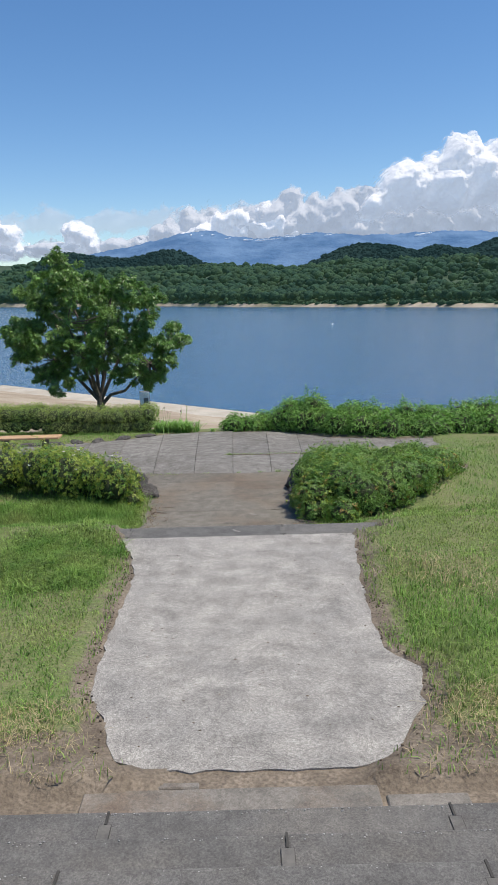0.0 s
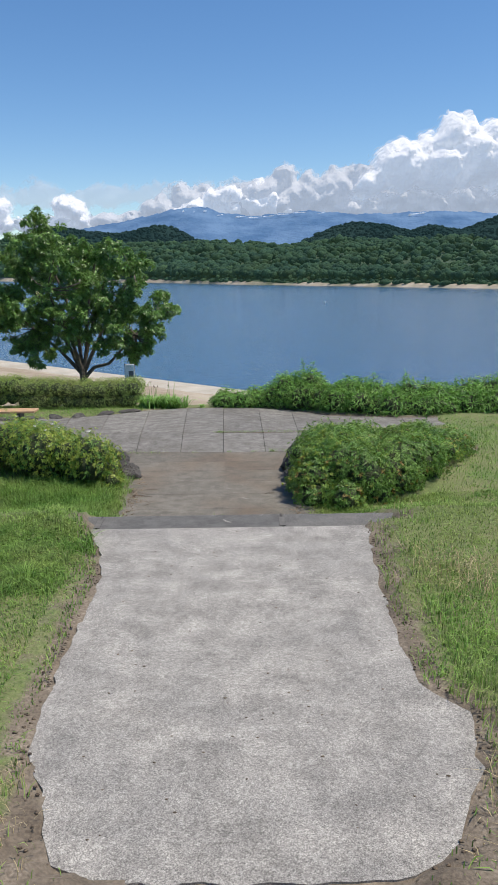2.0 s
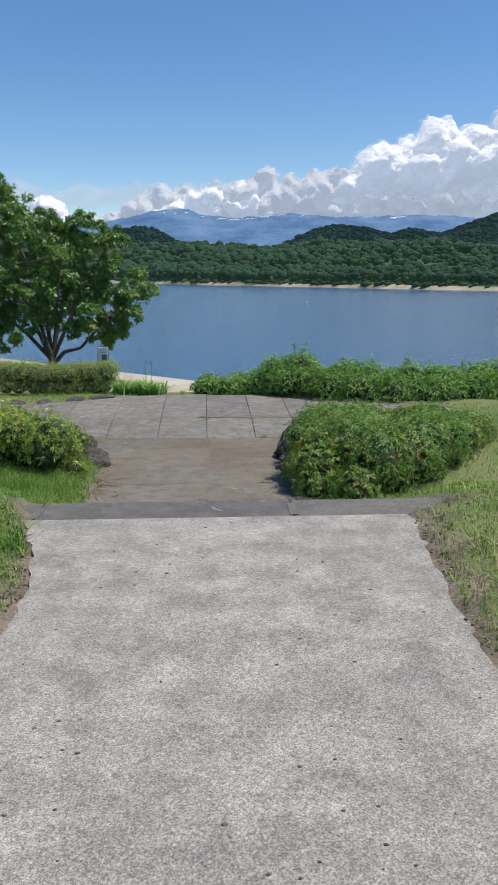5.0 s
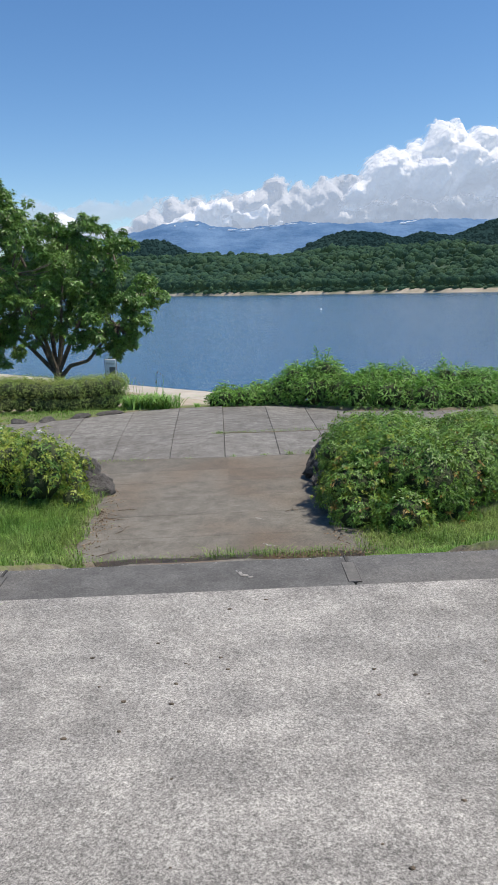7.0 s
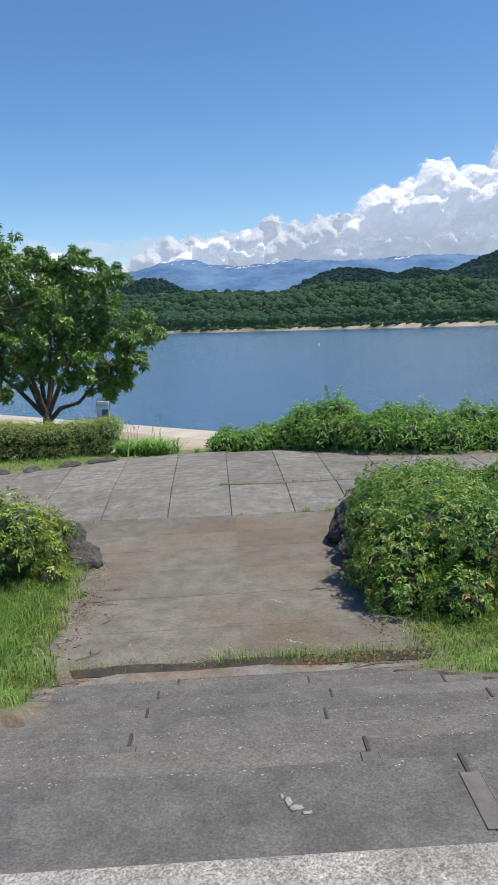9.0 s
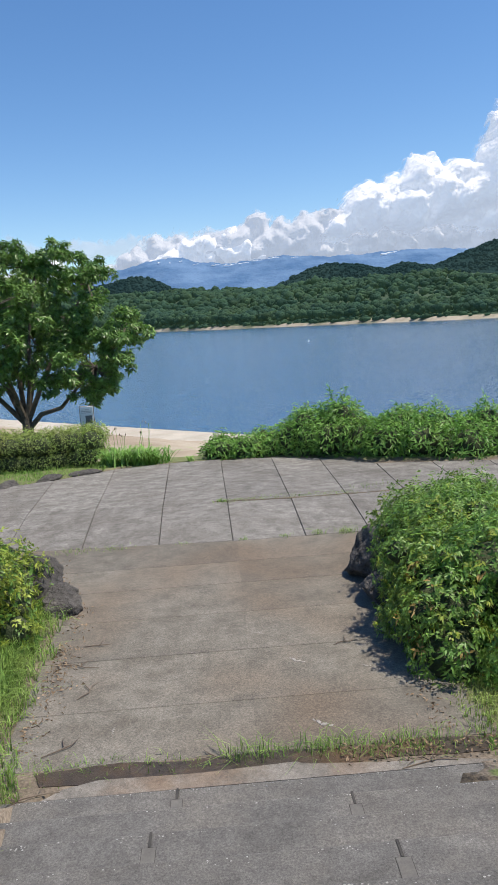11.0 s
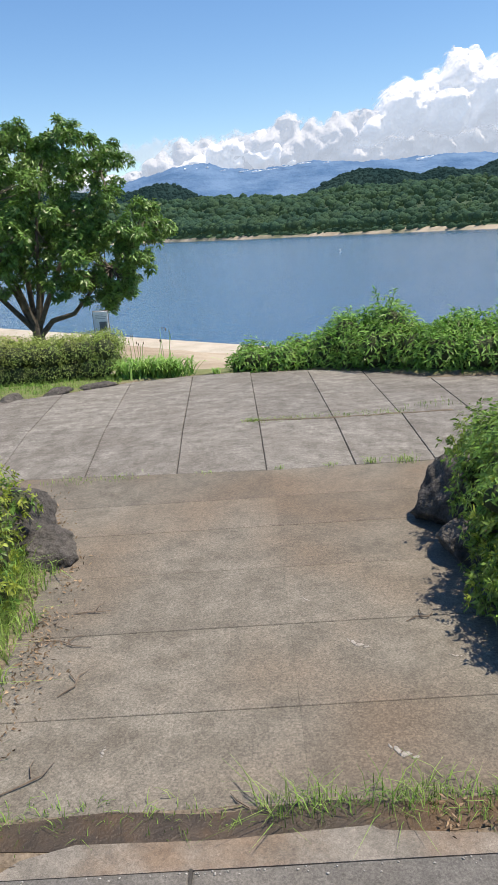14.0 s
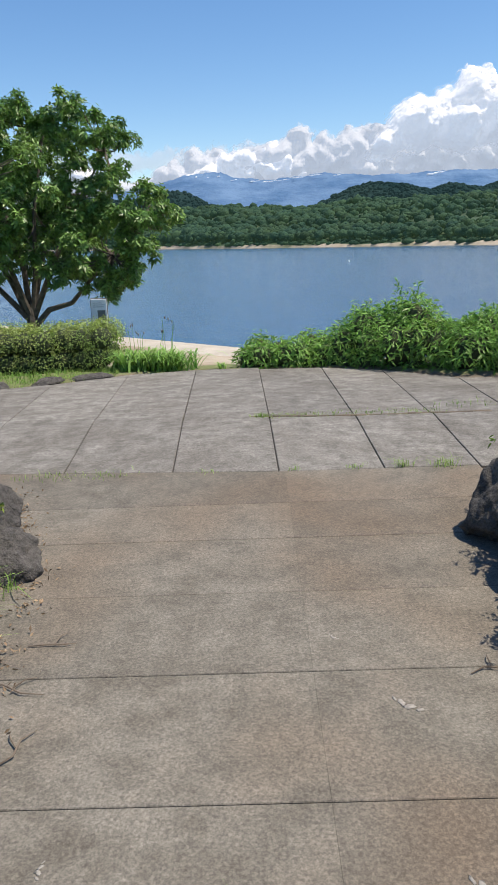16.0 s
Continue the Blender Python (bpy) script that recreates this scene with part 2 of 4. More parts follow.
    k.inputs["To Min"].default_value, k.inputs["To Max"].default_value = -0.55, 0.55
    L.new(tex(0.016, 8.0, 0.62), k.inputs["Value"])
    s = N.new("ShaderNodeMath")
    s.operation = 'ADD'
    L.new(d.outputs["Fac"], s.inputs[0])
    L.new(k.outputs["Result"], s.inputs[1])
    a = N.new("ShaderNodeMapRange")
    a.interpolation_type = 'SMOOTHSTEP'
    a.inputs["From Min"].default_value, a.inputs["From Max"].default_value = 0.0, 0.42
    a.inputs["To Max"].default_value = most
    L.new(s.outputs[0], a.inputs["Value"])
    bump = N.new("ShaderNodeBump")
    bump.inputs["Strength"].default_value, bump.inputs["Distance"].default_value = 0.75, 55.0
    L.new(tex(0.012, 6.0, 0.55), bump.inputs["Height"])
    diff = N.new("ShaderNodeBsdfDiffuse")
    diff.inputs["Color"].default_value = (*body, 1)
    L.new(bump.outputs["Normal"], diff.inputs["Normal"])
    # even glow put in for the soft light on shaded billows
    em = N.new("ShaderNodeEmission")
    em.inputs["Color"].default_value, em.inputs["Strength"].default_value = (*glow, 1), 1.0
    add = N.new("ShaderNodeAddShader")
    L.new(diff.outputs[0], add.inputs[0])
    L.new(em.outputs[0], add.inputs[1])
    clear = N.new("ShaderNodeBsdfTransparent")
    mix = N.new("ShaderNodeMixShader")
    L.new(a.outputs["Result"], mix.inputs["Fac"])
    L.new(clear.outputs[0], mix.inputs[1])
    L.new(add.outputs[0], mix.inputs[2])
    L.new(mix.outputs[0], N["Material Output"].inputs["Surface"])
    return m


def water_material():
    m = bpy.data.materials.new("lake_water")
    m.use_nodes = True
    N, L = m.node_tree.nodes, m.node_tree.links
    b = N["Principled BSDF"]
    b.inputs["Base Color"].default_value = (0.04, 0.10, 0.18, 1)
    b.inputs["Roughness"].default_value = 0.16
    b.inputs["IOR"].default_value = 1.33
    geo = N.new("ShaderNodeNewGeometry")
    mp = N.new("ShaderNodeMapping")
    mp.inputs["Scale"].default_value = (0.55, 1.0, 1.0)
    L.new(geo.outputs["Position"], mp.inputs["Vector"])
    last = None
    for s, d, k in ((2.2, 0.12, 0.62), (0.5, 0.30, 0.22), (0.06, 1.2, 0.08)):
        n = N.new("ShaderNodeTexNoise")
        n.inputs["Scale"].default_value, n.inputs["Detail"].default_value = s, 3.0
        L.new(mp.outputs[0], n.inputs["Vector"])
        bp = N.new("ShaderNodeBump")
        bp.inputs["Strength"].default_value, bp.inputs["Distance"].default_value = k, d
        L.new(n.outputs["Fac"], bp.inputs["Height"])
        if last:
            L.new(last, bp.inputs["Normal"])
        last = bp.outputs["Normal"]
    L.new(last, b.inputs["Normal"])
    return m


# ---------------------------------------------------------------- mesh helpers
def mesh_np(name, verts, faces, material, smooth=False):
    """A mesh from arrays: verts (n, 3), faces (m, k)."""
    verts, faces = np.asarray(verts, np.float32), np.asarray(faces, np.int32)
    me = bpy.data.meshes.new(name)
    k = faces.shape[1]
    me.vertices.add(len(verts))
    me.vertices.foreach_set("co", verts.ravel())
    me.loops.add(faces.size)
    me.loops.foreach_set("vertex_index", faces.ravel())
    me.polygons.add(len(faces))
    me.polygons.foreach_set("loop_start", np.arange(0, faces.size, k, dtype=np.int32))
    if smooth:
        me.polygons.foreach_set("use_smooth", np.ones(len(faces), bool))
    me.update(calc_edges=True)
    me.validate()
    me.materials.append(material)
    return me


def thing(name, label, category, group="", kind="", at=(0, 0, 0), rz=0.0):
    e = new(name)
    e.matrix_basis = pose(*at, 0, 0, rz)
    return tagged(e, label, category, group, kind)


def part(name, data, material, parent, label="", bevel=0.0):
    """Links a bmesh or mesh as one mesh object under a thing or under a part."""
    if isinstance(data, bmesh.types.BMesh):
        if bevel:
            bmesh.ops.bevel(data, geom=list(data.edges), offset=bevel, segments=2, affect='EDGES', profile=0.6)
        me = bpy.data.meshes.new(name)
        data.to_mesh(me)
        data.free()
        me.materials.append(material)
    else:
        me = data
    ob = new(name, me)
    ob.parent = parent
    return tagged(ob, label)


def alone(name, data, label, category, group="", kind=""):
    return tagged(new(name, data), label, category, group, kind)


def box(x0, x1, y0, y1, z0, z1, bm=None):
    bm = bm or bmesh.new()
    m = Matrix.Translation(((x0 + x1) / 2, (y0 + y1) / 2, (z0 + z1) / 2)) @ Matrix.Diagonal((x1 - x0, y1 - y0, z1 - z0, 1))
    bmesh.ops.create_cube(bm, size=1, matrix=m)
    return bm


def prism(outline, z0, z1, bm=None):
    """A slab with the given outline; z1 may be a function of x, y."""
    bm = bm or bmesh.new()
    top = z1 if callable(z1) else (lambda x, y: z1)
    lo = [bm.verts.new((x, y, top(x, y) + z0)) for x, y in outline]
    hi = [bm.verts.new((x, y, top(x, y))) for x, y in outline]
    n = len(outline)
    bm.faces.new(hi)
    bm.faces.new(lo[::-1])
    for i in range(n):
        bm.faces.new((lo[i], lo[(i + 1) % n], hi[(i + 1) % n], hi[i]))
    bmesh.ops.recalc_face_normals(bm, faces=bm.faces)
    return bm


def tube(points, radii, sides=7, bm=None):
    """A tapered tube along points."""
    bm = bm or bmesh.new()
    rings = []
    for i, p in enumerate(points):
        p = Vector(p)
        d = (Vector(points[min(i + 1, len(points) - 1)]) - Vector(points[max(i - 1, 0)])).normalized()
        u = d.orthogonal().normalized() if i == 0 else (u - d * u.dot(d)).normalized()
        v = d.cross(u)
        rings.append([bm.verts.new(p + (u * math.cos(a) + v * math.sin(a)) * radii[i]) for a in (2 * math.pi * j / sides for j in range(sides))])
    for a, b in zip(rings, rings[1:]):
        for j in range(sides):
            bm.faces.new((a[j], a[(j + 1) % sides], b[(j + 1) % sides], b[j]))
    bm.faces.new(rings[0][::-1])
    bm.faces.new(rings[-1])
    return bm


RNG = np.random.default_rng(7)


def wob(x, y, s=1.0):
    """Smooth uneven values between about -1 and 1."""
    return (np.sin(1.3 * s * x + 0.7 * s * y + 1.1) + np.sin(-0.8 * s * x + 1.7 * s * y + 4.2) + np.sin(2.9 * s * x + 2.3 * s * y) * 0.6
            + np.sin(4.7 * s * x - 3.9 * s * y + 2.0) * 0.4) / 3.0


def ico(sub):
    bm = bmesh.new()
    bmesh.ops.create_icosphere(bm, subdivisions=sub, radius=1)
    v = np.array([x.co[:] for x in bm.verts])
    f = np.array([[x.index for x in p.verts] for p in bm.faces])
    bm.free()
    return v, f


def lumps(centres, radii, sub, rough, freq, squash=1.0):
    """Many uneven balls in one pair of arrays."""
    v0, f0 = ico(sub)
    V, F = [], []
    for i, (c, r) in enumerate(zip(centres, radii)):
        k = 1 + rough * (wob(v0[:, 0] * freq + i * 3.7, v0[:, 1] * freq + v0[:, 2] * freq * 1.3 - i * 1.9) + 0.5 * wob(v0[:, 2] * freq * 2.1 + i, v0[:, 0] * freq * 2.3 + v0[:, 1]))
        p = v0 * k[:, None] * np.asarray(r) * np.array([1, 1, squash])
        V.append(p + np.asarray(c))
        F.append(f0 + i * len(v0))
    return np.concatenate(V), np.concatenate(F)


def leaves(points, normals, length, width, droop=0.25, spread=0.8):
    """Folded leaves: each four corners and a midrib, set at points and turned about normals."""
    n = len(points)
    face = normals * 0.9 + RNG.normal(0, 0.45, (n, 3)) + np.array([0, 0, 0.45])
    face /= np.linalg.norm(face, axis=1)[:, None] + 1e-9
    d = np.cross(face, RNG.normal(0, 1, (n, 3)))
    d /= np.linalg.norm(d, axis=1)[:, None] + 1e-9
    d += normals * (1 - 0.6 * spread) + RNG.normal(0, 0.15, (n, 3))
    d[:, 2] -= droop
    d /= np.linalg.norm(d, axis=1)[:, None] + 1e-9
    s = np.cross(d, face)
    s /= np.linalg.norm(s, axis=1)[:, None] + 1e-9
    up = np.cross(s, d)
    L = (length * RNG.uniform(0.65, 1.25, n))[:, None]
    W = (width * RNG.uniform(0.7, 1.2, n))[:, None]
    base, mid, tip = points, points + d * L * 0.5 - up * W * 0.18, points + d * L - np.array([0, 0, 1]) * L * 0.12
    a, b = points + d * L * 0.45 + s * W * 0.5, points + d * L * 0.45 - s * W * 0.5
    V = np.stack([base, a, tip, mid, b], 1).reshape(-1, 3)
    i = np.arange(n)[:, None] * 5
    F = np.concatenate([i + [0, 1, 3], i + [3, 1, 2], i + [0, 3, 4], i + [3, 2, 4]], 1).reshape(-1, 3)
    return V, F


def rosettes(points, normals, count, length, width, droop=0.25, open_=0.9):
    """Shoot tips: count leaves spread round each outward normal."""
    n = len(points)
    P = points.repeat(count, 0) + RNG.normal(0, length * 0.22, (n * count, 3))
    a = RNG.normal(0, 1, (n * count, 3))
    N = normals.repeat(count, 0)
    a -= N * (a * N).sum(1)[:, None]
    a /= np.linalg.norm(a, axis=1)[:, None] + 1e-9
    d = a * open_ + N * RNG.uniform(0.1, 0.8, (n * count, 1))
    d[:, 2] -= droop
    d /= np.linalg.norm(d, axis=1)[:, None] + 1e-9
    side = np.cross(d, N + RNG.normal(0, 0.25, N.shape))
    side /= np.linalg.norm(side, axis=1)[:, None] + 1e-9
    up = np.cross(side, d)
    L, W = (length * RNG.uniform(0.6, 1.25, (n * count, 1))), (width * RNG.uniform(0.7, 1.2, (n * count, 1)))
    drop = np.array([0, 0, 1]) * L * 0.16
    V = np.stack([P, P + d * L * 0.45 + side * W * 0.5, P + d * L - drop, P + d * L * 0.5 - up * W * 0.16, P + d * L * 0.45 - side * W * 0.5], 1).reshape(-1, 3)
    i = np.arange(n * count)[:, None] * 5
    return V, np.concatenate([i + [0, 1, 3], i + [3, 1, 2], i + [0, 3, 4], i + [3, 2, 4]], 1).reshape(-1, 3)


def shell(centres, radii, n, depth=0.25, keep=None, low=-0.35):
    """Points near the outside of a heap of balls, with outward normals."""
    c, r = np.asarray(centres, float), np.asarray(radii, float)
    if r.ndim == 1:
        r = np.repeat(r[:, None], 3, 1)
    w = r.prod(1) ** (2 / 3)
    pick = RNG.choice(len(c), n * 3, p=w / w.sum())
    d = RNG.normal(0, 1, (n * 3, 3))
    d /= np.linalg.norm(d, axis=1)[:, None]
    q = 1 - depth * RNG.random(n * 3) ** 1.6 + 0.30 * RNG.random(n * 3) ** 7
    P = c[pick] + d * r[pick] * q[:, None]
    ok = d[:, 2] > low
    for j in range(len(c)):
        inside = (((P - c[j]) / (r[j] * (1 - depth))) ** 2).sum(1) < 1
        ok &= ~(inside & (pick != j))
    if keep is not None:
        ok &= keep(P)
    P, d = P[ok][:n], d[ok][:n]
    return P, d


def blades(x, y, z, height, width, lean=0.5):
    """Bent grass blades standing at x, y, z."""
    n = len(x)
    a = RNG.uniform(0, 2 * math.pi, n)
    h = height * RNG.uniform(0.5, 1.3, n)
    k = np.abs(RNG.normal(0, lean, n)) * h
    w = width * RNG.uniform(0.7, 1.3, n)
    dx, dy = np.cos(a), np.sin(a)
    sx, sy = -dy * w / 2, dx * w / 2
    V = np.stack([np.stack([x - sx, y - sy, z - 0.01 + 0 * x], 1), np.stack([x + sx, y + sy, z - 0.01 + 0 * x], 1),
                  np.stack([x + dx * k * 0.35 - sx * 0.8, y + dy * k * 0.35 - sy * 0.8, z + h * 0.6], 1),
                  np.stack([x + dx * k * 0.35 + sx * 0.8, y + dy * k * 0.35 + sy * 0.8, z + h * 0.6], 1),
                  np.stack([x + dx * k, y + dy * k, z + h * (1 - 0.25 * np.minimum(k / (h + 1e-6), 1.5))], 1)], 1).reshape(-1, 3)
    i = np.arange(n)[:, None] * 5
    F = np.concatenate([i + [0, 1, 3], i + [0, 3, 2], i + [2, 3, 4]], 1).reshape(-1, 3)
    return V, F


# ---------------------------------------------------------------- plan
RUN, RISE = 0.3625, 0.149
TOP_Z, TOP_Y = 1.225, -7.49           # nose of the landing's kerb, top of the lower flight
UP_Z, UP_Y = 1.285, -12.42             # lowest nose of the upper flight
LAKE_Z = -4.0
LAND_L = ([-12.05, -11.95, -11.05, -10.05, -9.05, -8.4, -7.8], [-0.2, -0.5, -0.83, -0.84, -0.82, -0.95, -1.18])
LAND_R = ([-12.05, -11.95, -11.45, -10.94, -10.62, -9.34, -7.8], [0.95, 1.16, 1.46, 1.57, 1.35, 1.38, 1.52])
RAMP_L, RAMP_R = -1.55, 1.35


def far_edge(x):
    """The lake side of the plaza, a bulging curve."""
    return np.interp(x, [-12, -6.5, -3.9, -3.1, -2.2, -1.25, 0.75, 1.75, 2.7, 4.5, 8], [3.4, 3.9, 4.6, 5.0, 5.75, 6.1, 6.1, 5.55, 4.45, 3.9, 3.6])


def near_edge(x):
    """The land side of the crossing path."""
    return np.interp(x, [-12, -5, -2.2, 2, 4.5, 8], [0.3, 0.2, -0.05, -0.05, 0.0, -0.4])


def plaza_z(x, y):
    return -0.05 * np.maximum(y - 1.9, 0)


def lay(x, y):
    """Height of the earth."""
    s = y + 0.85 * np.clip(x + 1, -22, 9) * np.clip((y - 12) / 10, 0, 1)      # the waterline runs aslant
    base = np.interp(s, [-40, -15.5, -12.4, -7.62, -4.55, -3.8, 1.9, 6.0, 8.0, 13.8, 31, 34, 60, 120],
                     [2.62, 2.52, 1.235, 1.21, 0.02, -0.02, -0.02, -0.22, -0.5, -1.55, -3.95, -4.5, -6.5, -8.0])
    return base + 0.0 * x


def bank_lift(y):
    """The turf stands higher beside the flights."""
    return np.interp(y, [-13.5, -12.6, -11.8, -8.4, -7.4, -6.2, -5.0], [0.07, 0.07, 0, 0, 0.10, 0.07, -0.02])


def paved(x, y, grow=0.0):
    """True where paving covers the earth."""
    land = (y > -12.3) & (y < -7.4) & (x > np.interp(y, *LAND_L) - grow) & (x < np.interp(y, *LAND_R) + grow)
    wl, wr = -1.25 + 0.18 * wob(y, y * 0.3, 2.0), 1.75 + 0.2 * wob(y + 3, y, 1.7)
    low = (y > -7.9) & (y < -4.6) & (x > wl - grow - 0.25 * np.maximum(y + 5.4, 0)) & (x < wr + grow - 0.5 * np.maximum(y + 5.6, 0))
    up = (y < -12.2) & (x > -1.35 + 0.15 * wob(y, y, 2) - grow) & (x < 2.3 + grow)
    ramp = (y > -4.75) & (y < 0.3) & (x > RAMP_L + 0.12 * wob(y, 0 * y, 3) + np.interp(y, [-4.7, -4, -2.5, 0], [0.25, 0.05, 0.05, -0.1]) + np.interp(y, [-1.9, -1.0, 0.0], [0, -0.42, -1.0]) - grow) & (x < RAMP_R + np.interp(y, [-4.5, -3.4, 0], [0.0, -0.1, 0.1]) + grow)
    cross = (y > near_edge(x) - grow) & (y < far_edge(x) + grow) & (x > -12) & (x < 5.2 + 0.5 * wob(y, y))
    return land | low | up | ramp | cross


# ---------------------------------------------------------------- earth, lake and distance
def spaced(lo, hi, fine_lo, fine_hi, step, growth=1.22):
    a = list(np.arange(fine_lo, fine_hi, step))
    s, v = step, fine_hi
    while v < hi:
        a.append(v)
        s *= growth
        v += s
    a.append(hi)
    s, v = step, fine_lo
    while v > lo:
        s *= growth
        v -= s
        a.insert(0, max(v, lo))
    return np.array(a)


def earth():
    xs, ys = spaced(-4000, 4000, -5.0, 6.0, 0.085), spaced(-3000, 150, -17.0, 8.0, 0.085, 1.15)
    X, Y = np.meshgrid(xs, ys)
    on = paved(X, Y)
    core = paved(X, Y, -0.10) & ~((Y < -11.9) & (Y > -12.41)) & ~((Y > -4.57) & (Y < -4.2))
    near = paved(X, Y, 0.16) & ~on
    Z = lay(X, Y)
    flights = ((Y > -7.86) & (Y < -4.57)) | (Y < -12.41)
    Z = np.where(on, np.where(core, Z - np.where(flights, 0.30, 0.04), Z - 0.006), Z + 0.035 * wob(X, Y, 1.7) + 0.02 + np.where(near, -0.01, 0.03))
    Z += np.where(on, 0, bank_lift(Y))
    beside = near & (Y > -12.0) & (Y < -7.95)
    Z = np.where(beside, 1.243 + 0.010 * wob(X, Y, 7.0), Z)
    Z += np.where((Y > 9) & (Y < 40), 0.06 * wob(X, Y, 0.6), 0)
    # the bank behind the hedges keeps its height towards the sides of the beach
    nx, ny = len(xs), len(ys)
    V = np.stack([X.ravel(), Y.ravel(), Z.ravel()], 1)
    i = (np.arange(ny - 1)[:, None] * nx + np.arange(nx - 1)[None]).ravel()
    me = mesh_np("ground", V, np.stack([i, i + 1, i + nx + 1, i + nx], 1), ground_material(), True)
    edge = np.where(on, 1.0, np.where(near, 0.75, np.where(paved(X, Y, 0.32), 0.42, 0.0)))
    edge = np.where(~on & (Y > -7.6) & (Y < -4.7), edge * 0.5, edge)
    edge = np.where((Y > -12.6) & (Y < -11.7) & (np.abs(X - 0.3) < 2.0), 0.95, edge)
    edge = np.maximum(edge, np.clip(1.15 - np.hypot((X - 0.3) / 2.5, (Y + 12.5) / 0.95) + 0.25 * wob(X, Y, 2.5), 0, 0.8))
    sand = np.clip((Y - 8.5) / 2.0, 0, 1)
    for key, val in (("soil", edge), ("sand", sand)):
        at = me.attributes.new(key, 'FLOAT', 'POINT')
        at.data.foreach_set("value", val.ravel().astype(np.float32))
    return alone("ground", me, "grassy earth bank running down to a sandy lake shore", "ground", kind="structure")


earth()
bm = bmesh.new()
wx, wy = np.linspace(-1600, 1600, 9), [20, 45, 90, 200, 500, 1200, 2400]
grid = [[bm.verts.new((x, y, LAKE_Z)) for x in wx] for y in wy]
for a, b in zip(grid, grid[1:]):
    for j in range(len(wx) - 1):
        bm.faces.new((a[j], a[j + 1], b[j + 1], b[j]))
me = bpy.data.meshes.new("lake")
bm.to_mesh(me)
bm.free()
me.materials.append(water_material())
alone("lake", me, "calm blue lake with small ripples", "water", kind="structure")

SHORE_X = [-900, -300, -57, -10, 22, 57, 94, 120, 200, 500]
SHORE_Y = [1000, 800, 520, 430, 385, 333, 275, 245, 190, 150]


def shore_y(x):
    return np.interp(x, SHORE_X, SHORE_Y)


def hill_z(x, y):
    """Height of the wooded far side above the lake."""
    d = (y - shore_y(x)) * 0.62
    rise = np.interp(d, [-10, 0, 3, 7, 40, 110, 260, 700], [-5, 0, 1.6, 2.6, 9.5, 20, 32, 29])
    rise = rise * np.clip(shore_y(x) / 420, 0.85, 1.9)
    return LAKE_Z + rise * (1 + 0.16 * wob(x * 0.02, y * 0.02)) + np.where(d > 8, 1.2 * wob(x * 0.06, y * 0.05), 0)


def far_side():
    u = np.linspace(-900, 500, 240)
    d = np.array([-12, 0, 2, 4, 7, 12, 20, 35, 60, 90, 130, 180, 260, 400, 700, 1200])
    X = np.repeat(u[None], len(d), 0)
    Y = shore_y(X) + d[:, None] / 0.62 + 5 * wob(X * 0.05, X * 0.02) + 2.5 * wob(X * 0.2, X * 0.13)
    Z = hill_z(X, Y)
    nx = len(u)
    V = np.stack([X.ravel(), Y.ravel(), Z.ravel()], 1)
    i = (np.arange(len(d) - 1)[:, None] * nx + np.arange(nx - 1)[None]).ravel()
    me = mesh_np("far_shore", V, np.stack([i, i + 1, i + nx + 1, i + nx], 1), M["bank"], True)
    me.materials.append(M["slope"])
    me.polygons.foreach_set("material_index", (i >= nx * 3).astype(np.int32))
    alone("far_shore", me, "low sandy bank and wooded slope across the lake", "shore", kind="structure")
    # broadleaf crowns, tall at the water's edge, closing over the hill
    n = 5200
    x = RNG.uniform(-330, 175, n)
    q = RNG.random(n) ** 1.5
    dd = np.where(RNG.random(n) < 0.3, RNG.uniform(7, 26, n), 9 + q * 330)
    y = shore_y(x) + dd / 0.62
    keep = (np.abs(x / (y + 16)) < 0.46)
    x, y, dd = x[keep], y[keep], dd[keep]
    z = hill_z(x, y)
    r = RNG.uniform(1.7, 3.2, len(x)) * np.clip(y / 420, 0.62, 1.4)
    C, R = [], []
    for a, b, c, s in zip(x, y, z, r):
        C.append((a, b, c + s * 0.9 + 1.0))
        R.append((s * 1.05, s * 1.0, s * RNG.uniform(0.7, 0.9)))
        for _ in range(2):
            C.append((a + RNG.normal(0, s * 0.6), b - abs(RNG.normal(0, s * 0.45)), c + s * RNG.uniform(0.2, 1.55)))
            R.append((s * RNG.uniform(0.4, 0.65),) * 3)
    V, F = lumps(C, R, 1, 0.28, 2.6)
    V += RNG.normal(0, 0.17, V.shape)
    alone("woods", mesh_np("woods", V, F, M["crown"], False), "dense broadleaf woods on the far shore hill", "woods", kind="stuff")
    # low bushes along the waterline
    x = RNG.uniform(-120, 150, 420)
    y = shore_y(x) + RNG.uniform(4, 14, 420)
    r = RNG.uniform(0.5, 1.5, 420)
    V, F = lumps(np.stack([x, y, hill_z(x, y) + r * 0.3], 1), r[:, None] * np.array([[1.5, 1.0, 0.8]]), 1, 0.3, 2.5)
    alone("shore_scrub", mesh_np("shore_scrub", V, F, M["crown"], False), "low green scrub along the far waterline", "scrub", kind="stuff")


far_side()


def ridge(name, dist, xs, zs, material, depth, rough, label):
    """A hill range whose crest follows xs, zs at a distance."""
    u = np.linspace(xs[0], xs[-1], 420)
    crest = np.interp(u, xs, zs) + rough * (wob(u * 0.03, u * 0.011) + 0.6 * wob(u * 0.13, u * 0.07))
    rows = []
    for k, (f, back) in enumerate(((0.0, -1.0), (0.45, -0.55), (0.8, -0.2), (1.0, 0.0), (0.7, 0.5), (0, 1.4))):
        soft = np.interp(u, xs, zs)
        line = crest if f > 0.95 else soft
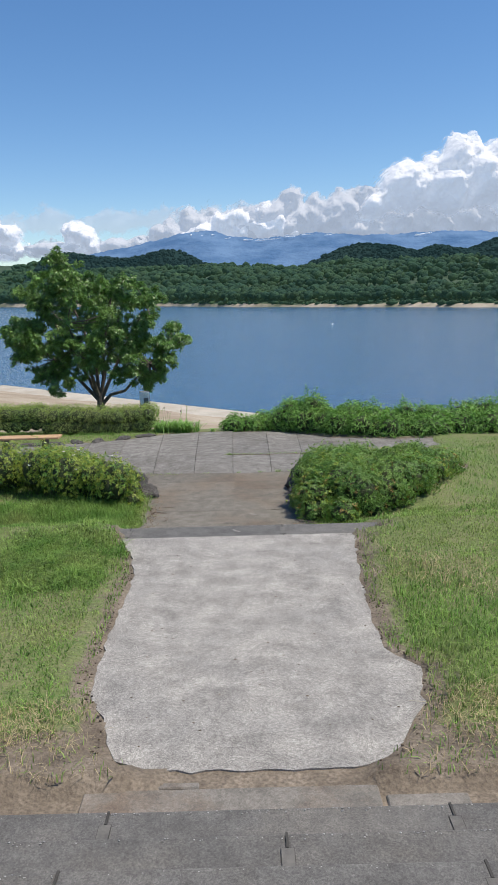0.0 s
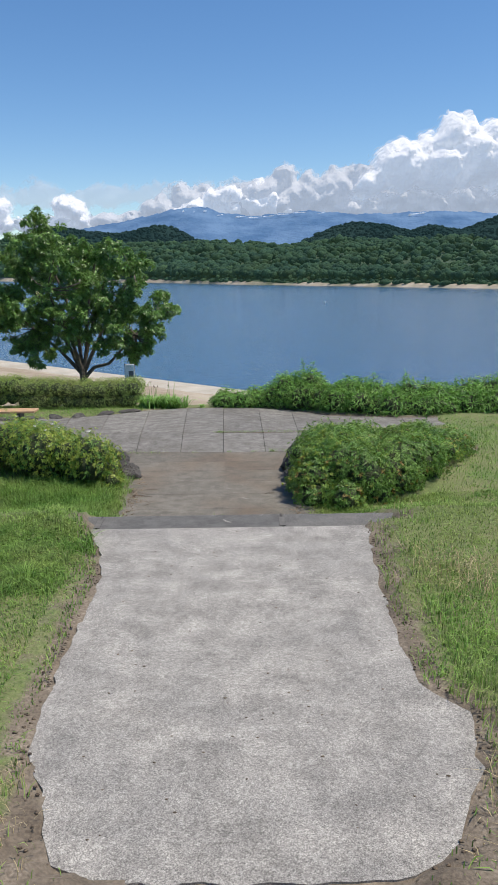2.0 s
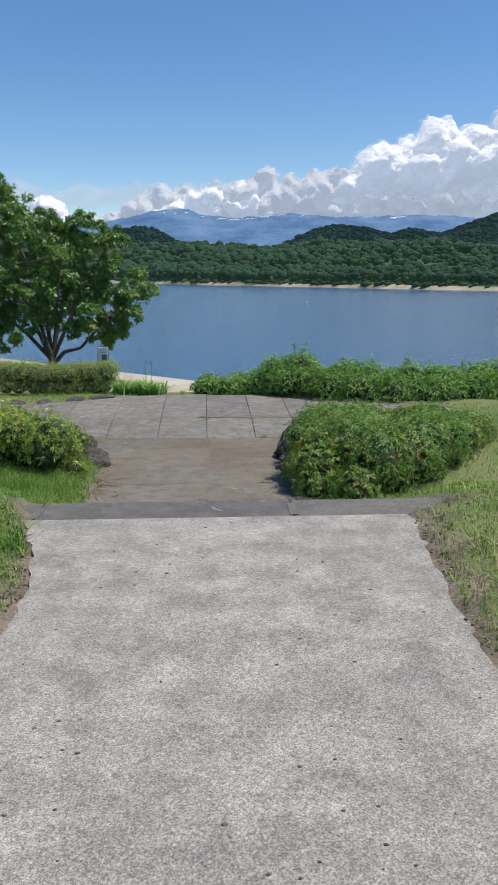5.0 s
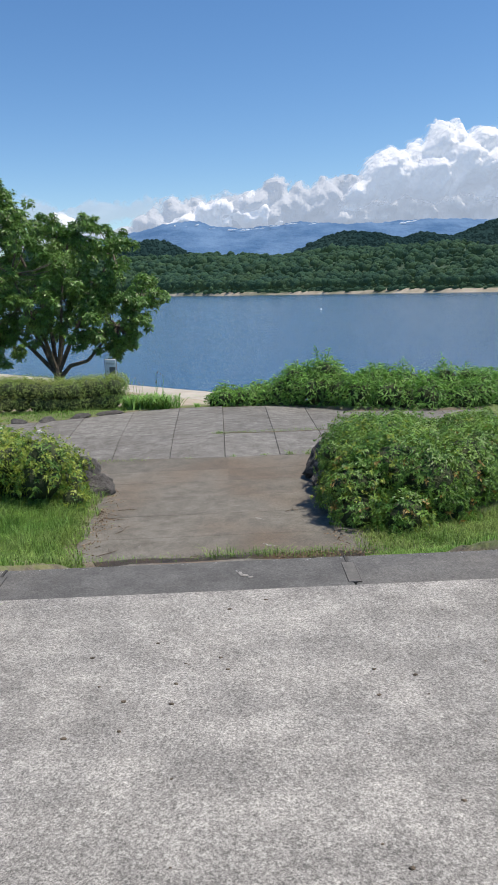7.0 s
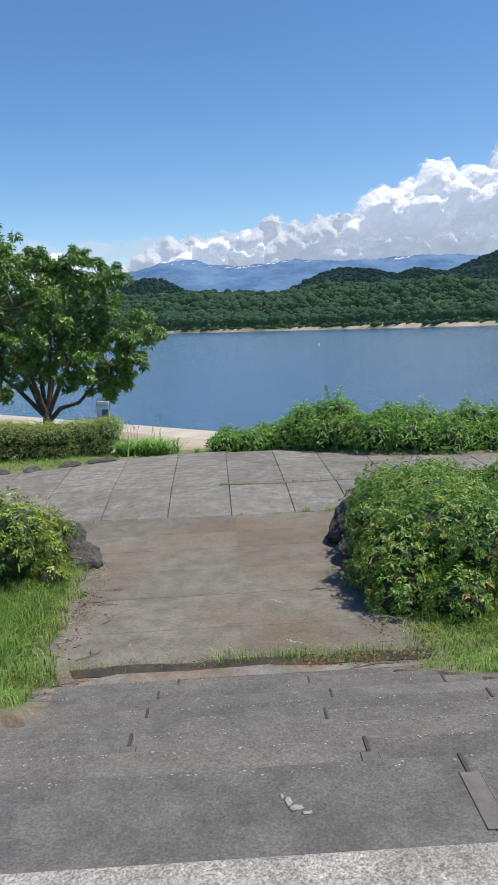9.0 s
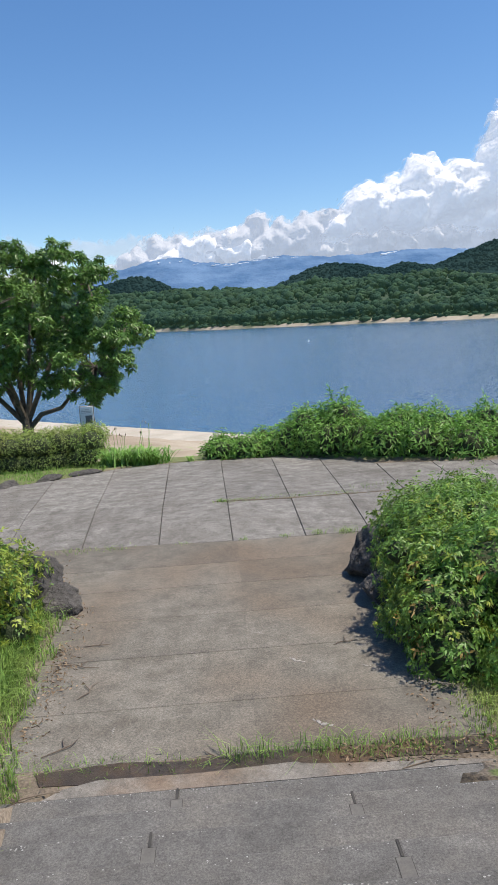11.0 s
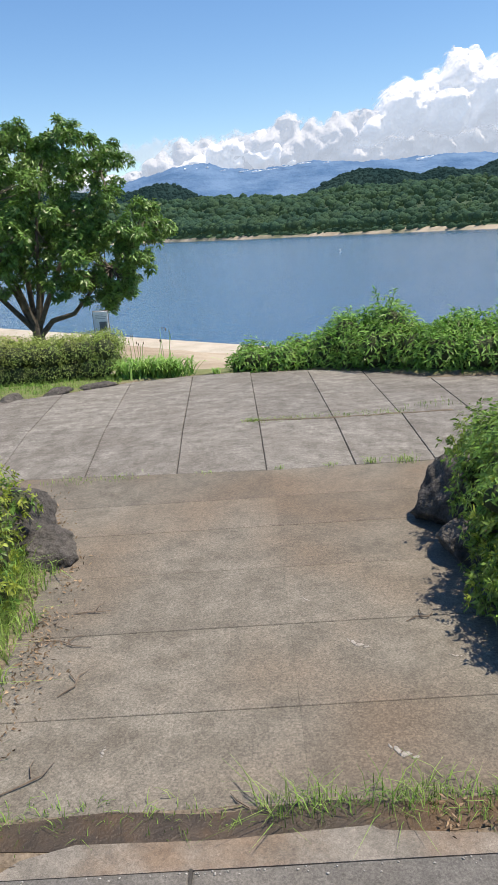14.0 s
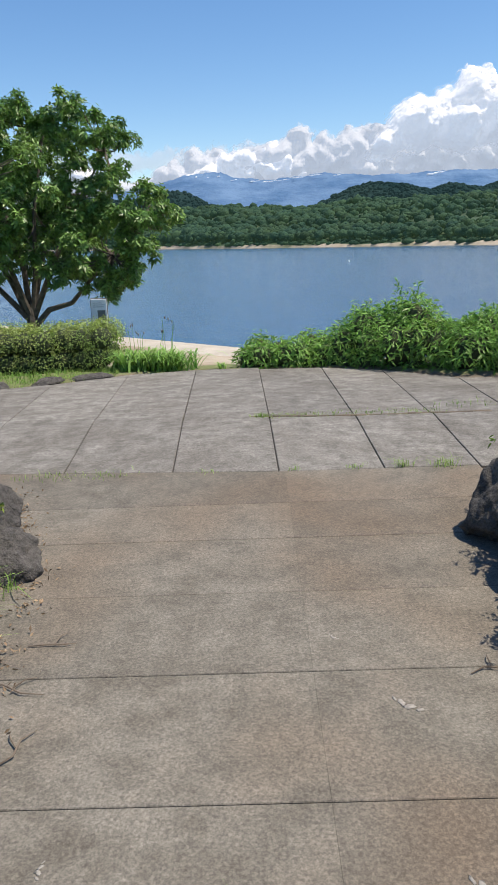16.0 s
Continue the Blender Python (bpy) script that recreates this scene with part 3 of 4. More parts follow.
        rows.append(np.stack([u, dist + back * depth + rough * 0.8 * wob(u * 0.04 + k, u * 0.02), np.maximum(line * f, -6)], 1))
    V = np.concatenate(rows)
    n = len(u)
    i = (np.arange(len(rows) - 1)[:, None] * n + np.arange(n - 1)[None]).ravel()
    return alone(name, mesh_np(name, V, np.stack([i, i + 1, i + n + 1, i + n], 1), material, True), label, "hill", kind="structure")


RIDGE_X = [-260, -227, -190, -150, -118, -95, -80, -60, -30, 20, 70, 100, 128, 150, 190, 222, 250, 290, 325, 370, 430, 520]
RIDGE_Z = [54, 61, 55, 51, 58, 62, 59, 48, 36, 36, 32, 48, 58, 63, 60, 52, 59, 52, 65, 80, 88, 74]
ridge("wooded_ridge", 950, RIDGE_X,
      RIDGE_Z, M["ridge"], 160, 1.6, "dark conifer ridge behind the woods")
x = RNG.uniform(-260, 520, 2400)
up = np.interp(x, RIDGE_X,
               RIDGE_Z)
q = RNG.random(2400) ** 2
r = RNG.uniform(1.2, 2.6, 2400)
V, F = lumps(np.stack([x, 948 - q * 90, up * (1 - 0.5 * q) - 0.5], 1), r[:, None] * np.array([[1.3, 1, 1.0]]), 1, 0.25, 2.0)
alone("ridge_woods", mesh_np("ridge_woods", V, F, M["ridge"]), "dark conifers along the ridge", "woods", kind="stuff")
# the blue of the distant air sits in this range's glowing material
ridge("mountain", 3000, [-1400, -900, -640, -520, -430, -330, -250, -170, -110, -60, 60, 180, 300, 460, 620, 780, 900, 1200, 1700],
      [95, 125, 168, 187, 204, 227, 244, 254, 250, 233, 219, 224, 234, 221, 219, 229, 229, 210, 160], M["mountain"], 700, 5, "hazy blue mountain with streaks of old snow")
for sx, sz, sl, sh in ((-205, 240, 7, 10), (-188, 231, 5, 6), (-160, 234, 7, 9), (-118, 240, 12, 5), (-60, 224, 16, 4), (10, 216, 34, 5), (66, 214, 26, 6), (118, 217, 40, 4), (180, 224, 36, 5), (245, 231, 40, 4), (330, 228, 24, 4), (700, 219, 34, 9), (728, 224, 18, 6)):
    V, F = lumps([(RNG.uniform(-sl, sl) * 0.6, 0, RNG.uniform(-1, 1) * sh * 0.25) for _ in range(5)], [(sl * RNG.uniform(0.2, 0.45), 3, sh * RNG.uniform(0.14, 0.3)) for _ in range(5)], 2, 0.45, 2.6)
    ob = alone("snow_patch", mesh_np("snow_patch", V, F, M["snow"], True), "streak of old snow on the mountain", "snow", "snow patches", "structure")
    ob.matrix_basis = pose(sx, 2985 - 50, sz * 0.965, 0, -6 if sx < 0 else -4)


def cloud_bank(dist, xs, tops, base, lump, material, seed, label, depth=260):
    """A distant bank of cumulus: a billowing sheet whose crest follows xs, tops."""
    u, v = np.arange(xs[0], xs[-1], 15.0), np.arange(base - 60, max(tops) + 150, 15.0)
    X, Z = np.meshgrid(u, v)
    crest = np.interp(X, xs, tops)
    bill = np.array([noise.turbulence(Vector((x / lump, z / lump, seed)), 5, True, amplitude_scale=0.52, frequency_scale=2.1) for x, z in zip(X.ravel(), Z.ravel())]).reshape(X.shape)
    bill -= bill.mean()
    dens = np.minimum((crest - Z) / 110, (Z - base) / 70) + 1.3 * bill
    h = np.clip((Z - base) / np.maximum(crest - base, 60), 0, 1.2)
    Y = dist - 230 * bill - depth * np.sin(math.pi * np.clip(0.12 + 0.8 * h, 0, 1))      # hangs over its flat base
    n = len(u)
    i = (np.arange(len(v) - 1)[:, None] * n + np.arange(n - 1)[None]).ravel()
    me = mesh_np("cumulus", np.stack([X.ravel(), Y.ravel(), Z.ravel()], 1), np.stack([i, i + 1, i + n + 1, i + n], 1), material, True)
    me.attributes.new("vapour", 'FLOAT', 'POINT').data.foreach_set("value", dens.ravel().astype(np.float32))
    alone("cumulus", me, label, "cloud", "clouds", "structure")


# second colour is emitted: bluish glow that tints the shaded undersides
WHITE = cloud_material("bright_cloud", (0.46, 0.44, 0.42), (0.345, 0.41, 0.525))
GREY = cloud_material("grey_cloud", (0.25, 0.245, 0.24), (0.32, 0.385, 0.50))
THIN = cloud_material("thin_cloud", (0.10, 0.10, 0.10), (0.50, 0.56, 0.68), 0.5)
cloud_bank(4550, [-1900, -1600, -1200, -760, -560, -440, -300, -120, 0, 130, 300, 500, 640, 760, 900, 1100, 1600, 2700], [300, 330, 320, 350, 400, 480, 545, 525, 575, 545, 585, 600, 600, 620, 620, 600, 600, 600], 230, 200, GREY, 3.1, "grey cloud bank over the mountains")
cloud_bank(4400, [560, 700, 790, 837, 900, 1000, 1120, 1206, 1300, 1480, 1580, 1640, 1750, 2100, 2700], [350, 560, 660, 705, 735, 710, 785, 820, 840, 830, 900, 1075, 1150, 1200, 1150], 400, 260, WHITE, 7.7, "towering white cumulus over the mountains", 420)
cloud_bank(4420, [-360, -250, -120, -40, 60, 150, 260, 330], [330, 420, 480, 505, 470, 500, 430, 330], 300, 150, WHITE, 2.6, "small bright cumulus before the grey bank", 160)
cloud_bank(4400, [-1900, -1560, -1480, -1400, -1290, -1230, -1190], [380, 480, 510, 470, 390, 300, 230], 230, 150, WHITE, 5.2, "small white cumulus near the horizon", 160)
cloud_bank(4400, [-1130, -1080, -1030, -980, -930, -860, -810, -780], [220, 280, 380, 460, 455, 365, 270, 220], 220, 130, WHITE, 9.4, "small white cumulus near the horizon", 160)
cloud_bank(4600, [-1900, -1500, -1200, -900, -600, -300, 0], [470, 520, 530, 510, 540, 540, 500], 380, 330, THIN, 6.3, "thin pale streak of stratus", 60)
V, F = lumps([(0, 0, 0)], [(0.2, 0.2, 0.28)], 2, 0.03, 2)
alone("buoy", mesh_np("buoy", V, F, M["buoy"], True), "small white float on the lake", "buoy").matrix_basis = pose(21.0, 158, LAKE_Z + 0.15)


# ---------------------------------------------------------------- steps
def flight(name, nose_y, nose_z, count, x0, x1, label, first):
    """Precast step blocks with staggered joints; each block is a piece, each joint has its slot."""
    f = thing(name, label, "steps", kind="structure")
    for k in range(count):
        y, z = nose_y + RUN * k, nose_z - RISE * k
        deep = RUN + 0.12 if k else first
        shift = (0.42 + 0.06 * (k % 3) if k % 2 else -0.50 + 0.03 * (k % 3)) if k else 0.72
        cuts = [x0] + [c for c in (shift - 1.8, shift, shift + 1.8) if x0 + 0.2 < c < x1 - 0.2] + [x1]
        for a, b in zip(cuts, cuts[1:]):
            bm = box(a + 0.004, b - 0.004, y - deep, y, z - RISE - 0.05, z + random.uniform(-0.003, 0.003))
            part("block", bm, M["step"], f, bevel=0.012)
        for c in cuts[1:-1]:
            bm = box(c - 0.03, c + 0.03, y - RUN + 0.012, y - 0.10, z - 0.02, z + 0.005)
            part("joint_slot", bm, M["slot"], f, "pale joint filler slot")
            bm = box(c - 0.033, c + 0.033, y - RUN + 0.011, y - 0.096, z - 0.02, z + 0.0035)
            part("joint_groove", bm, M["groove"], f, "dark groove")
            part("joint_groove", box(c - 0.006, c + 0.006, y - 0.094, y + 0.0015, z - 0.05, z + 0.004), M["groove"], f, "dark groove")
        # worn nose with bare stones
        n = 110
        cx = RNG.uniform(x0, x1, n)
        cy = y - 0.012 - np.abs(RNG.normal(0, 0.016, n))
        r = RNG.uniform(0.002, 0.005, n)
        V, F = lumps(np.stack([cx, cy, np.full(n, z + 0.001)], 1), r[:, None] * np.array([[1.3, 1, 0.6]]), 1, 0.2, 2)
        tagged(part("bare_stones", mesh_np("bare_stones", V, F, M["chip"]), None, f, "pale stones worn bare along the nose"), kind="stuff")
    return f


flight("lower_steps", TOP_Y, TOP_Z, 9, -1.75, 2.15, "dark grey precast concrete steps with worn noses", 0.405)
flight("upper_steps", UP_Y - RUN * 8, UP_Z + RISE * 8, 9, -2.0, 2.7, "grey precast concrete steps above the landing", 3.0)


# ---------------------------------------------------------------- landing
def landing():
    ys = np.linspace(-12.02, -7.90, 46)
    left = [(np.interp(y, *LAND_L) + 0.035 * wob(y * 3, y * 5, 2) + random.uniform(-0.015, 0.015), y) for y in ys]
    right = [(np.interp(y, *LAND_R) + 0.035 * wob(y * 4, y * 2, 2) + random.uniform(-0.015, 0.015), y) for y in ys]
    near = [(x, -12.04 + random.uniform(-0.02, 0.02)) for x in np.linspace(left[0][0] + 0.08, right[0][0] - 0.08, 14)]
    outline = near + right + left[::-1]
    bm = prism(outline, -0.08, 1.238)
    me = bpy.data.meshes.new("landing")
    bm.to_mesh(me)
    bm.free()
    me.materials.append(M["landing"])
    alone("landing", me, "pale grey exposed-aggregate concrete landing with ragged edges", "paving", kind="structure")
    bm = bmesh.new()
    for a, b, y0, y1, z in ((-0.62, 1.02, -12.42, -12.2, 1.247), (-0.62, 0.02, -12.19, -12.14, 1.244), (1.05, 1.5, -12.41, -12.28, 1.243)):
        box(a, b, y0, y1, z - 0.06, z, bm)
    part_me = bpy.data.meshes.new("footing")
    bmesh.ops.bevel(bm, geom=list(bm.edges), offset=0.008, segments=1, affect='EDGES')
    bm.to_mesh(part_me)
    bm.free()
    part_me.materials.append(M["apron"])
    alone("footing", part_me, "pale concrete footing at the bottom of the steps", "footing", kind="structure")
    bm = prism([(-1.2, -4.585), (1.5, -4.585), (1.2, -4.53), (0.75, -4.50), (0.28, -4.45), (0.25, -4.425), (-0.35, -4.455), (-0.9, -4.44), (-1.1, -4.5)], -0.06, 0.026)
    me = bpy.data.meshes.new("footing")
    bm.to_mesh(me)
    bm.free()
    me.materials.append(M["apron"])
    alone("footing", me, "pale concrete footing stained with rust-coloured mud", "footing", kind="structure")


    rim = [(x, -4.45 + 0.012 * math.sin(x * 9)) for x in np.linspace(-1.25, 1.5, 18)] + [(x, -4.29 + 0.02 * math.sin(x * 7 + 1)) for x in np.linspace(1.55, -1.3, 18)]
    bm = prism(rim, -0.05, 0.013)
    me = bpy.data.meshes.new("mud_strip")
    bm.to_mesh(me)
    bm.free()
    me.materials.append(M["mud"])
    alone("mud_strip", me, "strip of dark wet mud below the steps", "mud", kind="structure")


landing()


# ---------------------------------------------------------------- slabs of the ramp and the plaza
pavement = thing("pavement", "weathered grey concrete slabs with dark joints", "pavement", kind="structure")


def slab(outline, top, material, worn=0.005):
    bm = prism(outline, -0.09, top)
    bmesh.ops.bevel(bm, geom=[e for e in bm.edges if e.is_manifold and all(v.co.z > top(v.co.x, v.co.y) - 0.02 for v in e.verts) and (worn > 0.004 or abs(e.verts[0].co.x - e.verts[1].co.x) > 0.5)], offset=worn, segments=1, affect='EDGES')
    part("slab", bm, material, pavement)


G = 0.0055
ROWS = [-4.27, -3.64, -2.87, -2.12, -1.39, -0.75, -0.02]
ramp_left = lambda y: float(np.interp(y, [-4.3, -3.5, -2.2, -1.75, -1.0, 0.0], [-1.55, -1.58, -1.62, -1.70, -2.15, -2.75]))


def top_y(x, y):
    """The joint between ramp and plaza runs slightly aslant."""
    return float(np.interp(x, [-4, -1.9, -0.9, 0], [0.26, 0.11, 0.03, -0.02])) if y > -0.1 else y


for y0, y1 in zip(ROWS, ROWS[1:]):
    dz = random.uniform(-0.001, 0.001)
    for a0, a1, b in ((ramp_left(y0), ramp_left(y1), 0.03), (0.03, 0.03, 1.62)):
        slab([(a0 + 0.0004, y0 + 0.0022), (b - 0.0004, y0 + 0.0022), (b - 0.0004, top_y(b, y1) - 0.0022), (a1 + 0.0004, top_y(a1, y1) - 0.0022)], lambda x, y: dz, M["slab"], 0.0035)
JOINTS = [-11.5, -10.4, -9.3, -8.2, -7.2, -6.2, -5.4, -4.5, -3.62, -2.75, -1.82, -0.9, -0.02, 0.85, 1.63, 2.45, 3.3, 4.15, 5.1]


def jx(x0, y):
    return x0 * (1 + 0.028 * y) - 0.018 * y


def mid_y(x):
    """The joint along the middle of the plaza."""
    return float(np.interp(x, [-4, -1.9, -0.1, 0.8, 3], [2.12, 2.05, 1.88, 1.80, 1.80]))


for a, b in zip(JOINTS, JOINTS[1:]):
    n0, n1 = float(near_edge(a)), float(near_edge(b))
    if -4.0 < a < 1.6:
        n0, n1 = top_y(a, 0), top_y(b, 0)
    m0, m1 = mid_y(a), mid_y(b)
    dz = random.uniform(-0.004, 0.004)
    slab([(jx(a, n0) + G, n0 + G), (jx(b, n1) - G, n1 + G), (jx(b, m1) - G, m1 - G), (jx(a, m0) + G, m0 - G)], lambda x, y: dz, M["plaza"])
    f0, f1 = float(far_edge(jx(a, 5))), float(far_edge(jx(b, 5)))
    if min(f0, f1) > 2.2:
        dz = random.uniform(-0.004, 0.004) - (0.02 if a > -0.1 else 0)
        slab([(jx(a, m0) + G, m0 + G), (jx(b, m1) - G, m1 + G), (jx(b, f1) - G, f1), (jx(a, f0) + G, f0)], lambda x, y: float(plaza_z(x, y)) + dz, M["plaza"])
# dark earth packed in the joints
bm = prism([(-1.5, -4.2), (1.55, -4.2), (1.55, 0.0), (-2.6, 0.0), (-1.65, -1.8)], -0.03, -0.009)
part("joint_earth", bm, M["groove"], pavement, "dark earth in the joints")
bm = prism([(-9.0, 0.4), (-2.2, 0.2), (-1.8, 0.14), (0, 0.02), (1.6, 0.02), (4.0, 0.1), (4.0, 1.85), (-9.0, 1.85)], -0.03, -0.014)
part("joint_earth", bm, M["groove"], pavement, "dark earth in the joints")
bm = prism([(x, 1.86) for x in (-5.5, 3.6)] + [(x, float(far_edge(x)) - 0.12) for x in np.linspace(3.6, -5.5, 24)], -0.03, lambda x, y: float(plaza_z(x, y)) - 0.036)
part("joint_earth", bm, M["groove"], pavement, "dark earth in the joints")


# ---------------------------------------------------------------- grass
def grass():
    def field(n, x0, x1, y0, y1, height, width, dens=None, lean=0.5, name="grass", material="grass", label="rough green grass on the bank"):
        x, y = RNG.uniform(x0, x1, n), RNG.uniform(y0, y1, n)
        ok = ~paved(x, y, 0.03) & ~(paved(x, y, 0.17) & (RNG.random(n) < 0.6))
        ok &= (((x - 2.6) / 1.9) ** 2 + ((y + 1.9) / 2.1) ** 2 > 0.5)
        worn = np.clip((np.hypot((x - 0.3) / 2.5, (y + 12.5) / 0.95) - 0.7 + 0.3 * wob(x, y, 2.5)) * 1.6, 0.16, 1)
        ok &= RNG.random(n) < worn
        if dens is not None:
            ok &= RNG.random(n) < dens(x, y)
        x, y = x[ok], y[ok]
        z = lay(x, y) + 0.035 * wob(x, y, 1.7) + 0.035 + bank_lift(y)
        h = height * (0.6 + 0.5 * np.clip(wob(x, y, 1.1) + 0.4, 0, 1.3) + 0.45 * np.clip(wob(x + 5, y, 7.0), 0, 1)) * np.where(paved(x, y, 0.25), 0.6, 1.0)
        V, F = blades(x, y, z, h, width, lean + 0.5)
        alone(name, mesh_np(name, V, F, M[material]), label, "grass", kind="stuff")
    patch = lambda x, y: np.clip(0.75 + 0.5 * wob(x, y, 0.9), 0.25, 1)
    field(175000, -4.2, -0.4, -13.2, -3.6, 0.068, 0.0062, patch)
    field(30000, -2.6, -0.95, -9.4, -7.7, 0.10, 0.009, lambda x, y: np.clip(1.3 - np.hypot((x + 1.6) / 0.75, (y + 8.55) / 0.8) + 0.4 * wob(x, y, 2.2), 0, 1), 0.9, label='lush clover and grass mound beside the landing')
    field(215000, 1.0, 5.5, -13.2, -3.0, 0.072, 0.0062, patch)
    field(60000, 2.0, 10.0, -6.0, 3.6, 0.085, 0.009, patch)
    field(42000, -9.0, -1.3, -5.0, 0.2, 0.13, 0.010, patch)
    field(26000, -12.0, -2.4, 4.0, 9.0, 0.10, 0.010, None)
    field(22000, -11.0, -4.2, -15.0, -4.8, 0.09, 0.014, patch)
    field(22000, 5.5, 12.0, -15.0, -5.8, 0.09, 0.014, patch)
    field(9000, -4.0, -1.2, -16.5, -13.2, 0.08, 0.009, patch)
    field(9000, 2.2, 5.5, -16.5, -13.2, 0.08, 0.009, patch)
    field(9000, -2.6, -1.35, -4.6, -2.0, 0.17, 0.007, None, 0.7)
    field(26000, -5.6, -1.75, -4.4, -2.3, 0.20, 0.008, patch, 0.4, label="tall fresh grass in front of the flowering bush")
    dry = lambda x, y: np.clip(wob(x, y, 1.6) - 0.1, 0, 1)
    field(26000, 1.2, 4.0, -13.0, -6.5, 0.14, 0.004, dry, 0.8, "dry_grass", "dry", "dry straw-coloured grass among the green")
    field(14000, -3.0, -0.5, -12.9, -11.3, 0.07, 0.004, None, 1.0, "dry_grass", "dry", "dry straw-coloured grass on the worn ground")
    field(12000, 1.2, 3.2, -12.9, -11.3, 0.07, 0.004, None, 1.0, "dry_grass", "dry", "dry straw-coloured grass on the worn ground")
    field(16000, -3.5, -0.5, -13.0, -8.0, 0.09, 0.004, dry, 0.9, "dry_grass", "dry", "dry straw-coloured grass among the green")


grass()


# ---------------------------------------------------------------- rocks
def boulder(at, size, seed, fine=5, label="dark weathered basalt boulder beside the paving", group="boulders"):
    v0, f0 = ico(fine)
    rnd = np.random.default_rng(seed)
    k = np.ones(len(v0))
    for _ in range(9):                      # flattened faces, as of split stone
        d = rnd.normal(0, 1, 3)
        d /= np.linalg.norm(d)
        h = rnd.uniform(0.62, 0.9)
        q = v0 @ d
        k = np.where(q * k > h, h / np.maximum(q, 1e-3), k)
    p = v0 * k[:, None]
    p *= (1 + 0.06 * wob(p[:, 0] * 5 + seed, p[:, 1] * 5 + p[:, 2] * 6) + 0.045 * wob(p[:, 0] * 11, p[:, 2] * 12 + p[:, 1] * 10) + 0.02 * wob(p[:, 0] * 31, p[:, 2] * 29 + p[:, 1] * 33))[:, None]
    p[:, 2] = np.maximum(p[:, 2], -0.62)
    me = mesh_np("boulder", p * np.asarray(size) * 0.5 * 1.25, f0, M["rock"], True)
    ob = alone("boulder", me, label, "rock", group)
    ob.matrix_basis = pose(*at, 0, 0, seed * 37)


boulder((1.60, -1.40, 0.20), (0.72, 0.95, 0.62), 3)
boulder((1.36, -2.15, 0.08), (0.44, 0.45, 0.32), 5)
boulder((-2.05, -1.35, 0.13), (0.50, 0.62, 0.46), 8)
boulder((-1.74, -1.75, 0.06), (0.42, 0.46, 0.32), 11)
for i in range(9):
    x = -2.75 - 0.62 * i
    boulder((x, float(far_edge(x)) + 0.20 + 0.05 * math.sin(i * 2.1), float(plaza_z(x, far_edge(x))) - 0.02), (0.56, 0.28, 0.15), 20 + i, 4, "low flat edging stone along the hedge", "edging stones")


# ---------------------------------------------------------------- shrubs and hedges
def shrub(name, label, category, centres, radii, kinds, length, width, core=True, keep=None, depth=0.3, droop=0.2, spread=0.8, group="", shoots=0):
    """A bush of real leaves over a dark core that stands in for inner shade. kinds: (material, number, chooser)."""
    base = np.mean(np.asarray(centres), 0)
    s = thing(name, label, category, group, at=(base[0], base[1], 0))
    off = np.array([base[0], base[1], 0])
    for pname, material, n, k in kinds:
        P, d = shell(centres, radii, n, depth, k or keep)
        if shoots:
            V, F = rosettes(P[:n // shoots] - off, d[:n // shoots], shoots, length, width, droop)
        else:
            V, F = leaves(P - off, d, length, width, droop, spread)
        tagged(part(pname, mesh_np(pname, V, F, material), None, s), kind="stuff")
    # added solid lumps close the gaps and darken the inside like shade
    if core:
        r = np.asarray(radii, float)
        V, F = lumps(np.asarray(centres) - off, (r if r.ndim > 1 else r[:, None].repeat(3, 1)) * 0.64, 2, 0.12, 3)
        tagged(part("inner_growth", mesh_np("inner_growth", V, F, M["shade"], True), None, s, "dark solid core standing in for the shade between leaves"), kind="stuff")
    return s


# broad low bush beside the ramp
C, R = [], []
for t in np.linspace(0, 1, 9):
    x, y = 2.05 + 2.35 * t, -3.55 + 3.0 * t
    for w in (-0.55, 0.0, 0.5):
        C.append((x + w * 0.7 + random.uniform(-.12, .12), y - w * 0.7 + 0.5 + random.uniform(-.12, .12), 0.30 - 0.06 * t + 0.14 * random.random()))
        rr = 0.52 * (1.05 - 0.25 * t) * random.uniform(0.85, 1.1)
        R.append((rr, rr, rr * (0.98 - 0.2 * t)))
C += [(1.85, -1.35, 0.42), (2.0, -0.75, 0.32), (1.72, -2.0, 0.40), (1.95, -1.9, 0.50), (2.35, -1.0, 0.45), (2.6, -0.4, 0.36), (1.60, -2.75, 0.40), (1.52, -3.2, 0.30), (2.9, 0.15, 0.32)]
R += [(0.5, 0.55, 0.5), (0.42, 0.45, 0.4), (0.48, 0.5, 0.5), (0.5, 0.5, 0.45), (0.5, 0.5, 0.45), (0.5, 0.5, 0.45), (0.45, 0.45, 0.45), (0.42, 0.38, 0.4), (0.5, 0.5, 0.45)]
C += [(1.50, -3.45, 0.12), (1.95, -3.72, 0.14), (2.5, -3.4, 0.14), (3.1, -2.75, 0.14), (3.7, -2.0, 0.14), (1.42, -2.9, 0.16)]
R += [(0.33, 0.33, 0.3)] * 6
C = [(x, y, z - 0.17 * min(max((y + 1.7) / 1.2, 0), 1)) for x, y, z in C]
for i in range(46):                       # knobs of new growth over the bush
    j = random.randrange(0, 36)
    a = random.uniform(0, 6.283)
    C.append((C[j][0] + R[j][0] * 0.7 * math.cos(a), C[j][1] + R[j][1] * 0.7 * math.sin(a), C[j][2] + R[j][2] * random.uniform(0.2, 0.62)))
    R.append((random.uniform(0.11, 0.18),) * 3)
